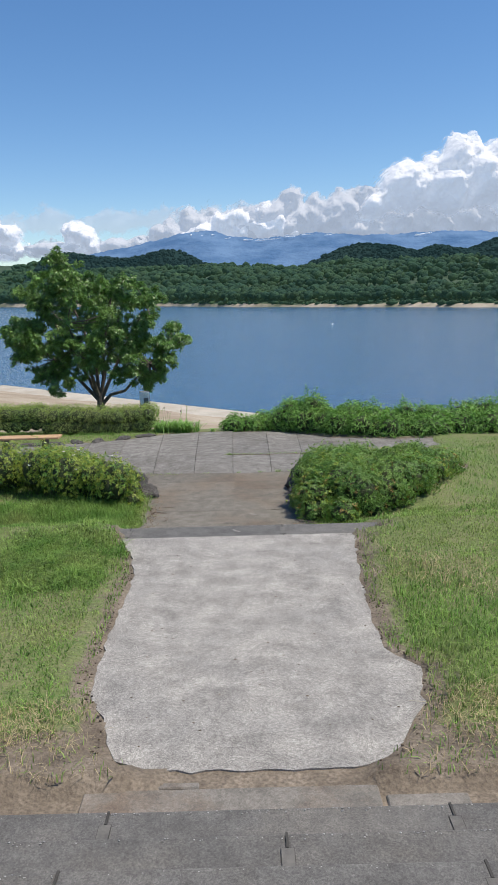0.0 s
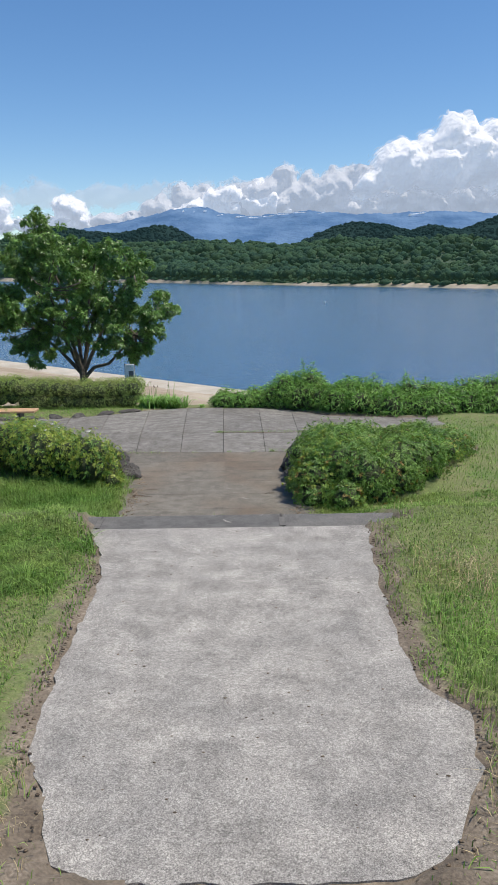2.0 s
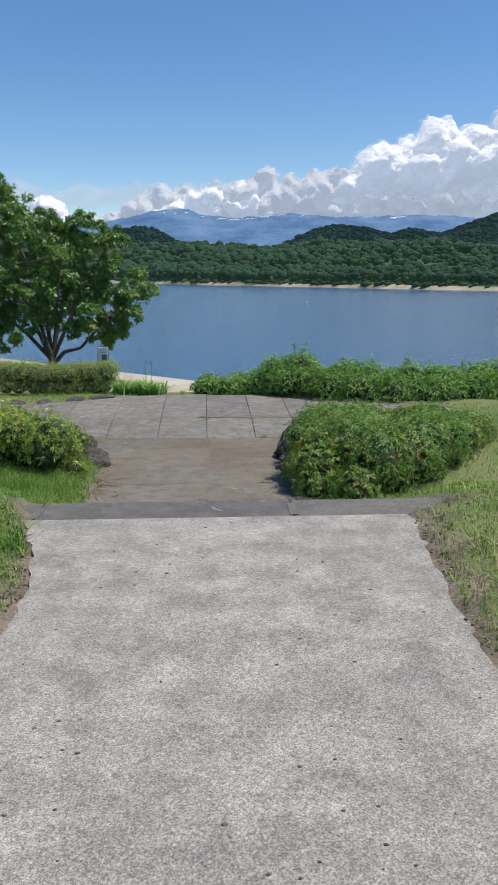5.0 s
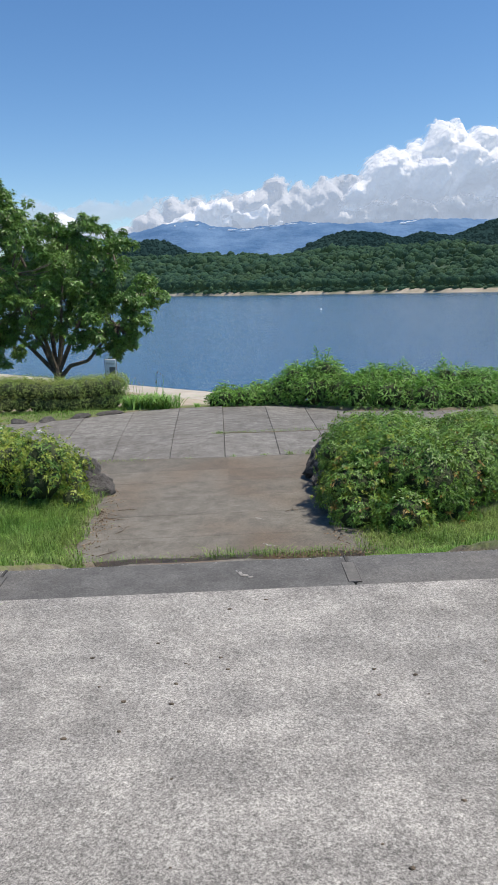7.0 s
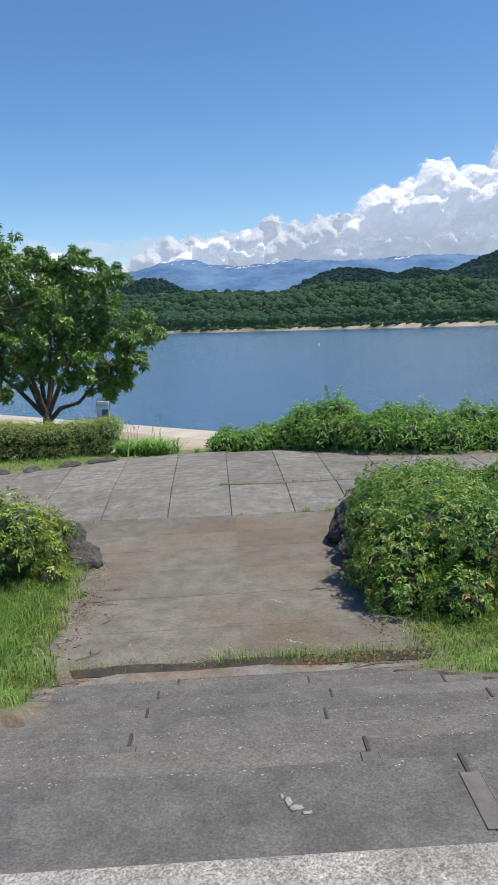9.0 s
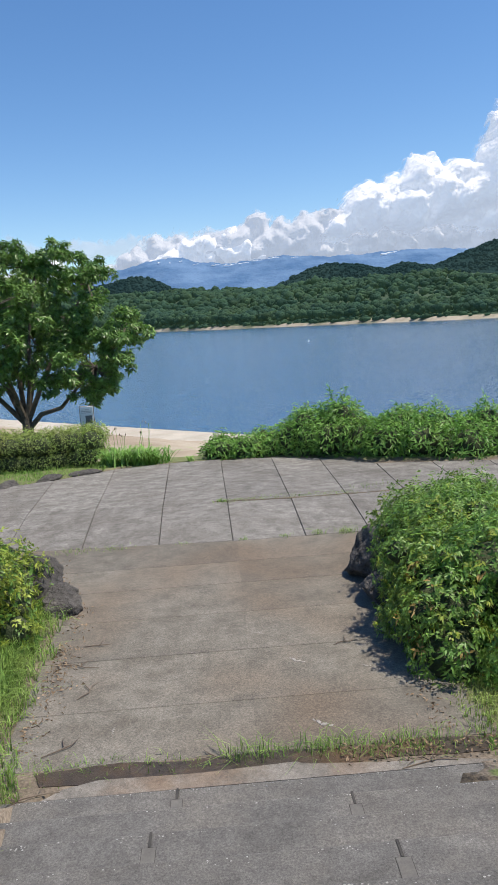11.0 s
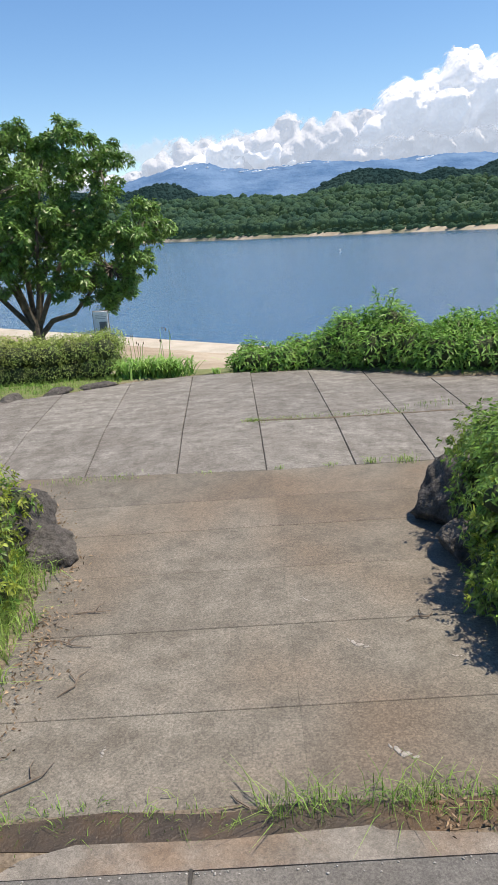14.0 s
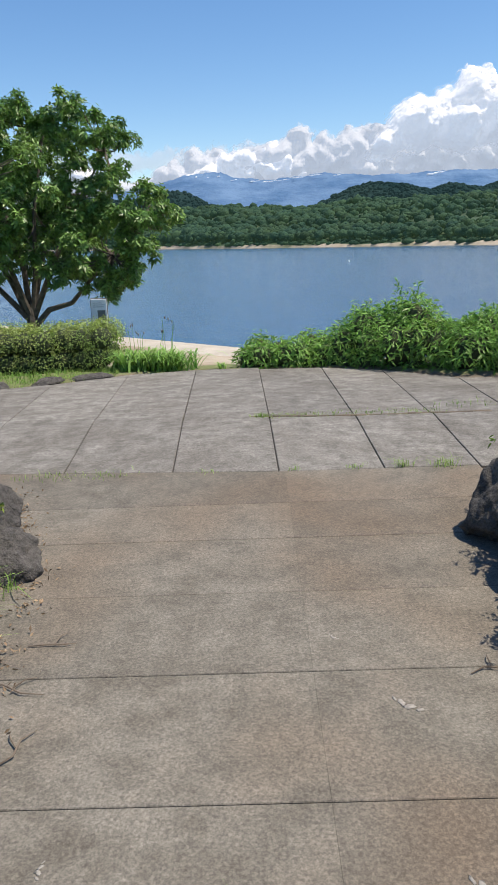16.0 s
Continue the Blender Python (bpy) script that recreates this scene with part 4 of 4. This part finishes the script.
bush = shrub("bush", "broad low green bush spreading beside the ramp", "bush", C, R,
             (("foliage", M["leaf"], 92000, None), ("yellow_foliage", M["leaf_yellow"], 6000, lambda P: wob(P[:, 0] * 1.5, P[:, 1] * 1.5) > 0.1),
              ("red_foliage", M["leaf_red"], 2200, lambda P: (P[:, 0] - P[:, 1] > 4.2) & (P[:, 2] < 0.75))), 0.050, 0.018, depth=0.34, shoots=9)

# bush with flowers at the other side of the ramp
C, R = [], []
for i in range(32):
    x = random.uniform(-5.6, -2.06)
    y = np.interp(x, [-5.6, -3.5, -2.0], [-0.9, -1.5, -2.15]) + random.uniform(-0.5, 0.8)
    C.append((x, y, 0.28 + 0.32 * random.random()))
    rr = random.uniform(0.28, 0.52)
    R.append((rr, rr, rr * 1.1))
C += [(-2.1, -1.75, 0.30), (-2.0, -2.15, 0.24), (-2.3, -1.3, 0.36), (-2.35, -2.3, 0.30), (-1.98, -1.45, 0.32), (-2.6, -1.7, 0.5), (-3.0, -1.5, 0.52), (-1.88, -2.5, 0.14)]
R += [(0.27, 0.27, 0.28), (0.26, 0.26, 0.26), (0.28, 0.28, 0.28), (0.34, 0.34, 0.34), (0.17, 0.17, 0.18), (0.4, 0.4, 0.36), (0.42, 0.42, 0.36), (0.2, 0.2, 0.2)]
wild = shrub("flowering_bush", "loose yellow-green bush dotted with white flowers", "bush", C, R,
             (("foliage", M["leaf_yellow"], 30000, None), ("dark_foliage", M["leaf"], 14000, None)), 0.052, 0.019, depth=0.45, shoots=8)


def flower_heads(parent, centres, radii, n, keep=None):
    P, d = shell(centres, radii, n, 0.05, keep, 0.2)
    off = np.array(parent.matrix_basis.translation)
    for p, q in zip(P - off, d):
        m = 9
        a = RNG.uniform(0, 2 * math.pi, m)
        k = RNG.uniform(0, 0.028, m)
        c = np.stack([p[0] + np.cos(a) * k, p[1] + np.sin(a) * k, p[2] + 0.03 + RNG.uniform(-.006, .006, m)], 1)
        V, F = lumps(c, np.full((m, 3), 1.0) * np.array([[0.011, 0.011, 0.006]]), 1, 0.2, 2)
        part("flower", mesh_np("flower", V, F, M["petal"]), None, parent, "white flower head")


flower_heads(wild, C, R, 40)
flower_heads(wild, C, R, 9, lambda P: (P[:, 0] > -2.35) & (P[:, 1] < -1.2))

# clipped hedge by the tree
C, R = [], []
for x in np.arange(-9.8, -2.72, 0.32):
    for dy in (0, 0.4, 0.8):
        for z in (0.0, 0.28):
            lift = 0.12 * (x < -6) + 0.04 * math.sin(x * 2)
            C.append((x + random.uniform(-.06, .06), 6.45 + 0.10 * (x < -6) + dy + random.uniform(-.05, .05), z * 1.25 - 0.05 + lift))
            R.append((0.30, 0.30, 0.28))
shrub("hedge", "clipped evergreen hedge with dense small leaves", "hedge", C, R, (("foliage", M["leaf_hedge"], 46000, lambda P: (P[:, 1] < 7.4) & (P[:, 2] > -0.25)),
      ("stray_shoots", M["leaf_yellow"], 2500, lambda P: P[:, 2] > 0.30)), 0.045, 0.022, depth=0.2, spread=1.0)

# tall leafy weeds along the lake side
C, R = [], []
for x in np.arange(-0.25, 12.5, 0.28):
    top = np.interp(x, [-0.3, 1.0, 1.4, 1.9, 2.3, 3.5, 6, 9, 12.5], [0.02, 0.06, 0.30, 0.72, 0.80, 0.66, 0.55, 0.55, 0.6])
    front = np.interp(x, [0, 1.3, 2.0, 3, 5, 12.5], [6.45, 6.3, 5.7, 4.85, 4.4, 4.9])
    C.append((x + random.uniform(-.1, .1), front + random.uniform(-.05, .1), -0.14))
    R.append((0.26, 0.26, 0.26))
    for k in range(3):
        C.append((x + random.uniform(-.15, .15), front + 0.35 * k + random.uniform(-.1, .1), top * (0.35 + 0.2 * k) - 0.15 + random.uniform(-.08, .10)))
        rr = random.uniform(0.26, 0.44) * (0.7 if x < 1.2 else 1)
        R.append((rr, rr, rr * random.uniform(0.8, 1.3)))
weeds = shrub("weed_thicket", "thicket of tall fresh green weeds along the lake edge", "weeds", C, R, (("foliage", M["leaf_weed"], 24000, None), ("dark_foliage", M["leaf"], 8000, None)), 0.13, 0.032, depth=0.35, droop=0.35)
# upright leafy shoots above the thicket
P, d = shell(C, R, 150, 0.1, lambda P: P[:, 2] > 0.35, 0.5)
SV, SF, k = [], [], 0
off = np.array(weeds.matrix_basis.translation)
for p in P:
    h = random.uniform(0.10, 0.30)
    ts = np.linspace(0, 1, 9)
    pts = np.stack([p[0] + ts * random.uniform(-.06, .06), p[1] + ts * random.uniform(-.06, .06), p[2] + ts * h], 1).repeat(2, 0)
    a = np.arange(18) * 2.4
    nn = np.stack([np.cos(a), np.sin(a), np.full(18, 0.7)], 1)
    V, F = leaves(pts - off, nn, 0.12, 0.028, 0.1, 0.0)
    SV.append(V)
    SF.append(F + k)
    k += len(V)
tagged(part("shoot_foliage", mesh_np("shoot_foliage", np.concatenate(SV), np.concatenate(SF), M["leaf_weed"]), None, weeds, "upright leafy shoots"), kind="stuff")


def strap_clump(name, label, at, n, length, width, spread, material):
    """Arching strap leaves from one foot."""
    V, F, k = [], [], 0
    for _ in range(n):
        a = random.uniform(0, 6.283)
        bx, by = random.gauss(0, spread), random.gauss(0, spread * 0.6)
        L = length * random.uniform(0.6, 1.2)
        out = L * random.uniform(0.3, 0.8)
        sx, sy = -math.sin(a) * width / 2, math.cos(a) * width / 2
        for i, t in enumerate(np.linspace(0, 1, 6)):
            w = (1 - t ** 2.5) + 0.03
            x, y, z = bx + math.cos(a) * out * t, by + math.sin(a) * out * t, L * (1.25 * t - 0.95 * t * t)
            V += [(x - sx * w, y - sy * w, z), (x + sx * w, y + sy * w, z)]
            if i:
                j = k + i * 2
                F += [(j - 2, j - 1, j + 1, j)]
        k += 12
    ob = alone(name, mesh_np(name, V, F, material), label, "plant", name)
    ob.matrix_basis = pose(*at)
    return ob


strap_clump("lily_clump", "clump of arching strap leaves beside the hedge", (-2.15, 6.35, -0.24), 220, 0.80, 0.034, 0.22, M["leaf_lily"])
strap_clump("lily_clump", "clump of arching strap leaves at the plaza edge", (-1.65, 6.5, -0.26), 170, 0.68, 0.032, 0.20, M["leaf_lily"])
strap_clump("tall_weed", "wispy tuft growing in the paving edge", (-0.75, 6.3, -0.24), 26, 0.22, 0.02, 0.03, M["leaf_lily"])


for i in range(11):
    x, y, h = random.uniform(-2.55, -1.5), random.uniform(6.4, 6.8), random.uniform(0.55, 0.85)
    stem = thing("flower_stalk", "thin spent flower stalk above the strap leaves", "plant", "flower stalks", at=(x, y, -0.26))
    part("stem", tube([(0, 0, 0), (random.uniform(-.03, .03), 0, h * 0.6), (random.uniform(-.06, .06), 0, h)], [0.005, 0.004, 0.003], 5), M["leaf_lily"], stem)
    V, F = lumps([(random.uniform(-.06, .06), 0, h + 0.02)], [(0.012, 0.012, 0.03)], 1, 0.2, 2)
    part("seed_head", mesh_np("seed_head", V, F, M["twig"]), None, stem, "dark dry seed head")


# ---------------------------------------------------------------- tree
def tree():
    base = Vector((-4.9, 9.8, -0.85))
    t = thing("tree", "round-crowned broadleaf tree with forking grey trunk", "tree", at=base)
    up = 0.97                              # height of the fork's foot
    trunk = tube([(0, 0, -0.1), (0.0, 0, 0.5), (0.02, 0.02, 1.0), (0.0, 0.0, up + 0.55)], [0.19, 0.15, 0.135, 0.10], 10)
    part("trunk", trunk, M["bark"], t, "short grey trunk forking low into slender stems")
    limbs = [((0, 0, 0.35), (-0.35, 0.1, 0.95), (-0.85, 0.2, 1.8), (-1.5, 0.1, 3.0), (-1.9, 0.1, 3.7)), ((0, 0, 0.4), (-0.08, 0.1, 1.3), (-0.45, 0.15, 2.7), (-0.9, 0.1, 3.8), (-1.05, 0.1, 4.9)),
             ((0.02, 0, 0.4), (0.22, -0.08, 1.2), (0.35, -0.15, 2.4), (0.7, 0.0, 4.0)), ((0.03, 0, 0.28), (0.42, -0.05, 0.42), (0.95, -0.12, 0.55), (1.35, -0.2, 0.95), (1.9, -0.15, 1.5), (2.6, -0.1, 2.1)),
             ((0, 0, 0.5), (-0.2, -0.5, 1.4), (-0.5, -1.0, 2.3), (-0.7, -1.2, 3.0)), ((0, 0, 0.5), (0.25, 0.6, 1.6), (0.6, 1.1, 2.8), (0.8, 1.2, 3.6)),
             ((-0.02, 0, 0.45), (-0.7, -0.1, 1.0), (-1.5, -0.2, 1.7), (-2.4, 0, 2.5)), ((0.05, 0, 0.5), (0.6, -0.1, 1.3), (1.2, -0.1, 2.4), (1.9, 0.0, 3.5))]
    limbs = [[(x * 0.97, y, z + up - 0.25 * (i == 0)) for i, (x, y, z) in enumerate(L)] for L in limbs]
    ends = []
    for L in limbs:
        n = len(L)
        part("limb", tube(L, [0.072 - 0.056 * i / (n - 1) for i in range(n)], 7), M["bark"], t)
        ends += [Vector(L[-1]), Vector(L[-2])]
    # crown: separate lobes at the ends of the limbs, with gaps between
    C = [(-1.1, 4.95, .52), (-1.5, 4.35, .55), (-.6, 4.4, .5), (-2.1, 3.85, .5), (-1.2, 3.7, .6), (-.3, 3.75, .5), (.75, 4.2, .5), (.5, 3.5, .55), (1.3, 3.65, .5), (2.0, 3.75, .46),
         (1.75, 3.05, .5), (-2.7, 2.95, .45), (-3.0, 2.6, .36), (-2.2, 2.6, .5), (-1.7, 3.1, .55), (-2.2, 1.9, .45), (-1.6, 1.4, .48), (-1.65, 2.2, .55), (-.95, 1.55, .42), (-.8, 2.6, .6),
         (0.0, 2.9, .6), (-.2, 1.95, .5), (.35, 1.6, .38), (.6, 2.5, .6), (1.2, 2.45, .55), (1.4, 1.75, .48), (1.9, 1.25, .42), (1.25, 1.2, .32), (2.0, 2.15, .5), (2.6, 2.3, .45), (3.0, 2.25, .34), (2.5, 1.6, .4), (2.75, 2.75, .26),
         (-1.2, .85, .36), (-.35, 1.3, .38), (.9, 1.15, .34), (1.65, .8, .38), (2.2, 1.05, .36), (-2.0, 1.25, .4), (-2.55, 1.75, .36), (-1.0, 2.05, .45), (.1, 2.3, .5), (1.0, 1.95, .42), (-2.6, 2.35, .4), (.1, 4.1, .36), (1.5, 4.25, .3)]
    cen, rad = [], []
    for k, (x, z, r) in enumerate(C):
        room = 1.45 * math.sqrt(max(1 - (x / 3.4) ** 2 - ((z - 2.7) / 2.9) ** 2, 0.02))
        for y in ((-room, 0.35 * room) if k % 2 else (-0.55 * room, room)):
            for _ in range(10):
                d = Vector((random.gauss(0, 1), random.gauss(0, 1), random.gauss(0, 1))).normalized() * r * random.uniform(0.45, 0.95)
                cen.append((x * 0.96 + d.x, y + d.y, z + up + d.z * 0.9))
                q = r * random.uniform(0.22, 0.36)
                rad.append((q, q, q * 0.85))
    P, d = shell(cen, rad, 11500, 0.5, None, -0.7)
    d = d * 0.8 + np.array([0, 0, 0.5])
    d /= np.linalg.norm(d, axis=1)[:, None]
    V, F = rosettes(P, d, 10, 0.112, 0.043, 0.38)
    tagged(part("crown", mesh_np("crown", V, F, M["leaf_tree"]), None, t, "crown of drooping glossy leaves in separate lobes"), kind="stuff")
    for c, r in zip(cen[::4], rad[::4]):
        e = min(ends, key=lambda q: (q - Vector(c)).length)
        mid = (e + Vector(c)) / 2 + Vector((random.uniform(-.1, .1), random.uniform(-.1, .1), -0.08))
        part("branch", tube([e, mid, c], [0.022, 0.014, 0.006], 5), M["bark"], t)


tree()


# ---------------------------------------------------------------- bench, sign, shore works
def bench():
    b = thing("bench", "backless park bench with orange-brown wooden seat and black legs", "bench", at=(-5.47, 2.75, -0.045))
    for i in range(3):
        part("seat_plank", box(-0.92, 0.92, -0.21 + i * 0.143, -0.077 + i * 0.143, 0.425, 0.475), M["seat"], b, bevel=0.008)
    for x in (-0.52, 0.52):
        part("leg", box(x - 0.045, x + 0.045, -0.17, 0.17, 0.0, 0.40), M["iron"], b, bevel=0.008)
        part("bracket", box(x - 0.06, x + 0.06, -0.20, 0.20, 0.40, 0.425), M["iron"], b, bevel=0.004)


bench()


def sign():
    s = thing("sign", "white notice board on a dark post behind the hedge", "sign", at=(-3.02, 7.75, -0.55), rz=-8)
    part("post", tube([(0, 0.03, 0), (0, 0.03, 1.2)], [0.03, 0.03], 8), M["post"], s)
    bm = box(-0.15, 0.15, -0.012, 0.012, 0.98, 1.42)
    board = part("board", bm, M["sign"], s, "white board with grey print", bevel=0.01)
    part("frame", box(-0.165, 0.165, 0.002, 0.022, 0.965, 1.435), M["post"], s, bevel=0.006)
    part("print", box(-0.03, 0.12, -0.0165, -0.0125, 1.04, 1.22), M["ink"], board, "dark square of small print")
    for i, (a, c) in enumerate(((-0.11, 0.06), (-0.11, 0.12), (-0.11, 0.10))):
        part("print", box(a, c, -0.0165, -0.0125, 1.345 - i * 0.035, 1.358 - i * 0.035), M["ink_pale"], board, "line of small print")


sign()


def strip(points, width, thick):
    """A low band of concrete along a line on the shore."""
    bm = bmesh.new()
    rows = []
    for i, (x, y, z) in enumerate(points):
        a, b = Vector(points[max(i - 1, 0)]), Vector(points[min(i + 1, len(points) - 1)])
        n = Vector((-(b - a).y, (b - a).x, 0)).normalized() * width / 2
        rows.append([bm.verts.new((x + s * n.x, y + s * n.y, z + h)) for s, h in ((-1, -0.3), (-1, thick), (1, thick), (1, -0.3))])
    for a, b in zip(rows, rows[1:]):
        for j in range(3):
            bm.faces.new((a[j], a[j + 1], b[j + 1], b[j]))
    bm.faces.new(rows[0])
    bm.faces.new(rows[-1][::-1])
    bmesh.ops.recalc_face_normals(bm, faces=bm.faces)
    return bm


def shore_works():
    pts = []
    for x in (-22, -16, -11, -7.0, -4.0, -1.5, 1.0, 4.0, 8):
        y = 31 - 0.85 * (x + 1) - 2.4
        pts.append((x, y, float(lay(x, y)) + 0.12))
    bm = strip(pts, 3.0, 0.06)
    me = bpy.data.meshes.new("boat_ramp")
    bm.to_mesh(me)
    bm.free()
    me.materials.append(M["sandstone"])
    alone("boat_ramp", me, "pale concrete apron along the water's edge", "ramp", kind="structure")
    for (x0, y0), (x1, y1) in (((-15.5, 31.0), (-8.0, 29.0)), ((-14.0, 33.0), (-7.6, 31.6)), ((-8.0, 29.0), (-4.6, 27.2))):
        p = [(x0 + (x1 - x0) * t, y0 + (y1 - y0) * t + 0.5 * math.sin(t * 3.14), float(lay(0, y0 + (y1 - y0) * t)) + 0.10) for t in np.linspace(0, 1, 7)]
        bm = strip(p, 0.4, 0.22)
        me = bpy.data.meshes.new("shore_kerb")
        bm.to_mesh(me)
        bm.free()
        me.materials.append(M["beam"])
        alone("shore_kerb", me, "low grey kerb curving along the beach", "kerb", "shore kerbs")


shore_works()


# ---------------------------------------------------------------- small growth and litter on the paving
def tuft(at, n, h, material="grass", label="tuft of grass growing in a paving joint", r=0.05):
    x, y = RNG.normal(at[0], r, n), RNG.normal(at[1], r * 0.5, n)
    V, F = blades(x - at[0], y - at[1], np.zeros(n), h * 0.75, 0.004, 1.2)
    ob = alone("grass_tuft", mesh_np("grass_tuft", V, F, M[material]), label, "grass", "grass tufts", "stuff")
    ob.matrix_basis = pose(*at)


for x, n, h, w in ((-1.2, 90, 0.06, 0.12), (-0.95, 60, 0.05, 0.1), (-0.6, 70, 0.06, 0.12), (-0.3, 40, 0.05, 0.08), (-0.02, 110, 0.17, 0.09), (0.15, 60, 0.10, 0.08), (0.42, 150, 0.12, 0.10), (0.62, 110, 0.08, 0.12), (0.85, 150, 0.08, 0.14), (1.1, 170, 0.09, 0.14)):
    tuft((x, -4.31 + 0.025 * math.sin(x * 5), 0.0), n, h, r=w)
for x, y, n, h, r in ((1.02, 0.0, 50, 0.10, 0.04), (0.6, 0.0, 30, 0.05, 0.04), (0.12, 0.0, 18, 0.06, 0.02), (-0.14, 1.85, 110, 0.07, 0.07), (0.15, 1.90, 160, 0.022, 0.14), (0.5, 1.90, 160, 0.022, 0.16), (1.0, 1.90, 160, 0.022, 0.18),
                      (1.5, 1.90, 160, 0.025, 0.2), (-0.6, 0.0, 24, 0.04, 0.05), (-1.45, 0.0, 60, 0.05, 0.12), (-1.9, 0.0, 80, 0.06, 0.15), (2.2, 2.2, 70, 0.05, 0.2), (1.35, -0.02, 70, 0.12, 0.08)):
    tuft((x, y, 0.0), n, h, r=r)


def twigs():
    for x, y, a, n in ((-1.15, -3.35, 60, 3), (-1.2, -4.05, 40, 3), (-0.25, -4.28, 120, 3), (0.95, -4.5, 150, 3), (1.0, -4.55, 10, 3), (-1.25, -4.55, 15, 3), (-1.35, -4.62, 20, 3), (0.8, -2.9, 20, 2), (-1.2, -2.6, 5, 3), (-1.3, -2.95, -10, 3)):
        L = random.uniform(0.08, 0.18)
        pts = [(-L, 0, 0.008), (-0.2 * L, random.uniform(-.03, .03), 0.012), (0.4 * L, random.uniform(-.03, .03), 0.014), (L, random.uniform(-.03, .03), 0.008)]
        bm = tube(pts, [0.003, 0.0045, 0.004, 0.0015], 5)
        tube([(0.1 * L, 0, 0.012), (0.3 * L, 0.06, 0.02), (0.5 * L, 0.09, 0.012)], [0.004, 0.003, 0.0015], 5, bm)
        me = bpy.data.meshes.new("twig")
        bm.to_mesh(me)
        bm.free()
        me.materials.append(M["twig"])
        z = 0.0 if y > -4.36 else 0.02
        alone("twig", me, "dead twig lying on the paving", "twig", "fallen twigs").matrix_basis = pose(x, y, z, 0, 0, a)


twigs()


def litter():
    """Dry leaf scraps and crumbs along the edges of the paving, and pale mortar spots on the slabs."""
    n = 1500
    y = RNG.uniform(-4.2, -0.3, n)
    x = np.interp(y, [-4.3, -2.2, -1.75, -1.0, 0], [-1.5, -1.54, -1.58, -1.95, -2.3]) + 0.17 * np.abs(RNG.normal(0, 1, n)) * (0.6 + 0.6 * wob(y * 2, y, 2) ** 2)
    keep = RNG.random(n) < np.clip(0.45 + 0.8 * wob(y, y, 3.1), 0.05, 1)
    x, y = x[keep], y[keep]
    x2, y2 = RNG.uniform(0.5, 1.5, 220), RNG.normal(-4.4, 0.06, 220)
    x3, y3 = RNG.normal(1.2, 0.06, 90), RNG.uniform(-4.2, -3.6, 90)
    x, y = np.concatenate([x, x2, x3]), np.concatenate([y, y2, y3])
    P = np.stack([x, y, np.full(len(x), 0.012) + np.where(y < -4.3, 0.02, 0)], 1)
    d = RNG.normal(0, 1, P.shape) * np.array([1, 1, 0.12])
    V, F = leaves(P, d, 0.035, 0.012, 0.0, 0.1)
    alone("leaf_litter", mesh_np("leaf_litter", V, F, M["litter"]), "dry brown leaf scraps along the paving edge", "litter", kind="stuff")
    n = 700
    side = RNG.random(n) < 0.5
    y = RNG.uniform(-12.1, -8.0, n)
    x = np.where(side, np.interp(y, *LAND_L) - np.abs(RNG.normal(0.03, 0.14, n)), np.interp(y, *LAND_R) + np.abs(RNG.normal(0.03, 0.14, n)))
    V, F = lumps(np.stack([x, y, np.full(n, 1.245)], 1), RNG.uniform(0.003, 0.011, n)[:, None] * np.array([[1.2, 1, 0.6]]), 1, 0.3, 2)
    alone("soil_crumbs", mesh_np("soil_crumbs", V, F, M["soil"]), "crumbs of dark soil beside the landing", "soil", kind="stuff")
    for x, y, z, r in ((0.40, -3.14, 0.0012, 0.04), (0.47, -4.02, 0.0012, 0.042), (0.9, -3.3, 0.0012, 0.02), (0.15, -2.6, 0.0012, 0.018), (-0.9, -3.9, 0.0012, 0.02), (0.18, -7.7, TOP_Z + 0.003, 0.035)):
        V, F = lumps([(0, 0, 0), (-r * 0.5, r * 0.9, 0), (r * 0.7, -r * 0.8, 0), (-r * 0.9, r * 1.7, 0)], [(r * 0.7, r * 0.4, 0.0012), (r * 0.3, r * 0.6, 0.001), (r * 0.5, r * 0.22, 0.001), (r * 0.15, r * 0.4, 0.001)], 2, 0.6, 3.0)
        alone("mortar_spot", mesh_np("mortar_spot", V, F, M["mortar"], True), "pale spot of mortar stuck on the concrete", "mortar", "mortar spots").matrix_basis = pose(x, y, z, 0, 0, 40 * x)


litter()


joint_soil = prism([(x, mid_y(x) - 0.02 + 0.012 * math.sin(x * 13)) for x in np.linspace(-0.25, 2.3, 16)] + [(x, mid_y(x) + 0.03 + 0.015 * math.sin(x * 9)) for x in np.linspace(2.3, -0.25, 16)], -0.05, 0.004)
me = bpy.data.meshes.new("joint_soil")
joint_soil.to_mesh(me)
joint_soil.free()
me.materials.append(M["soil"])
alone("joint_soil", me, "soil filling the wide paving joint", "soil", kind="structure")

x, y = RNG.uniform(-0.7, 1.3, 90), RNG.uniform(-11.8, -8.0, 90)
V, F = lumps(np.stack([x, y, np.full(90, 1.239)], 1), RNG.uniform(0.003, 0.009, 90)[:, None] * np.array([[1.4, 0.9, 0.5]]), 1, 0.3, 2)
alone("grit", mesh_np("grit", V, F, M["soil"]), "dark grit scattered over the landing", "grit", kind="stuff")
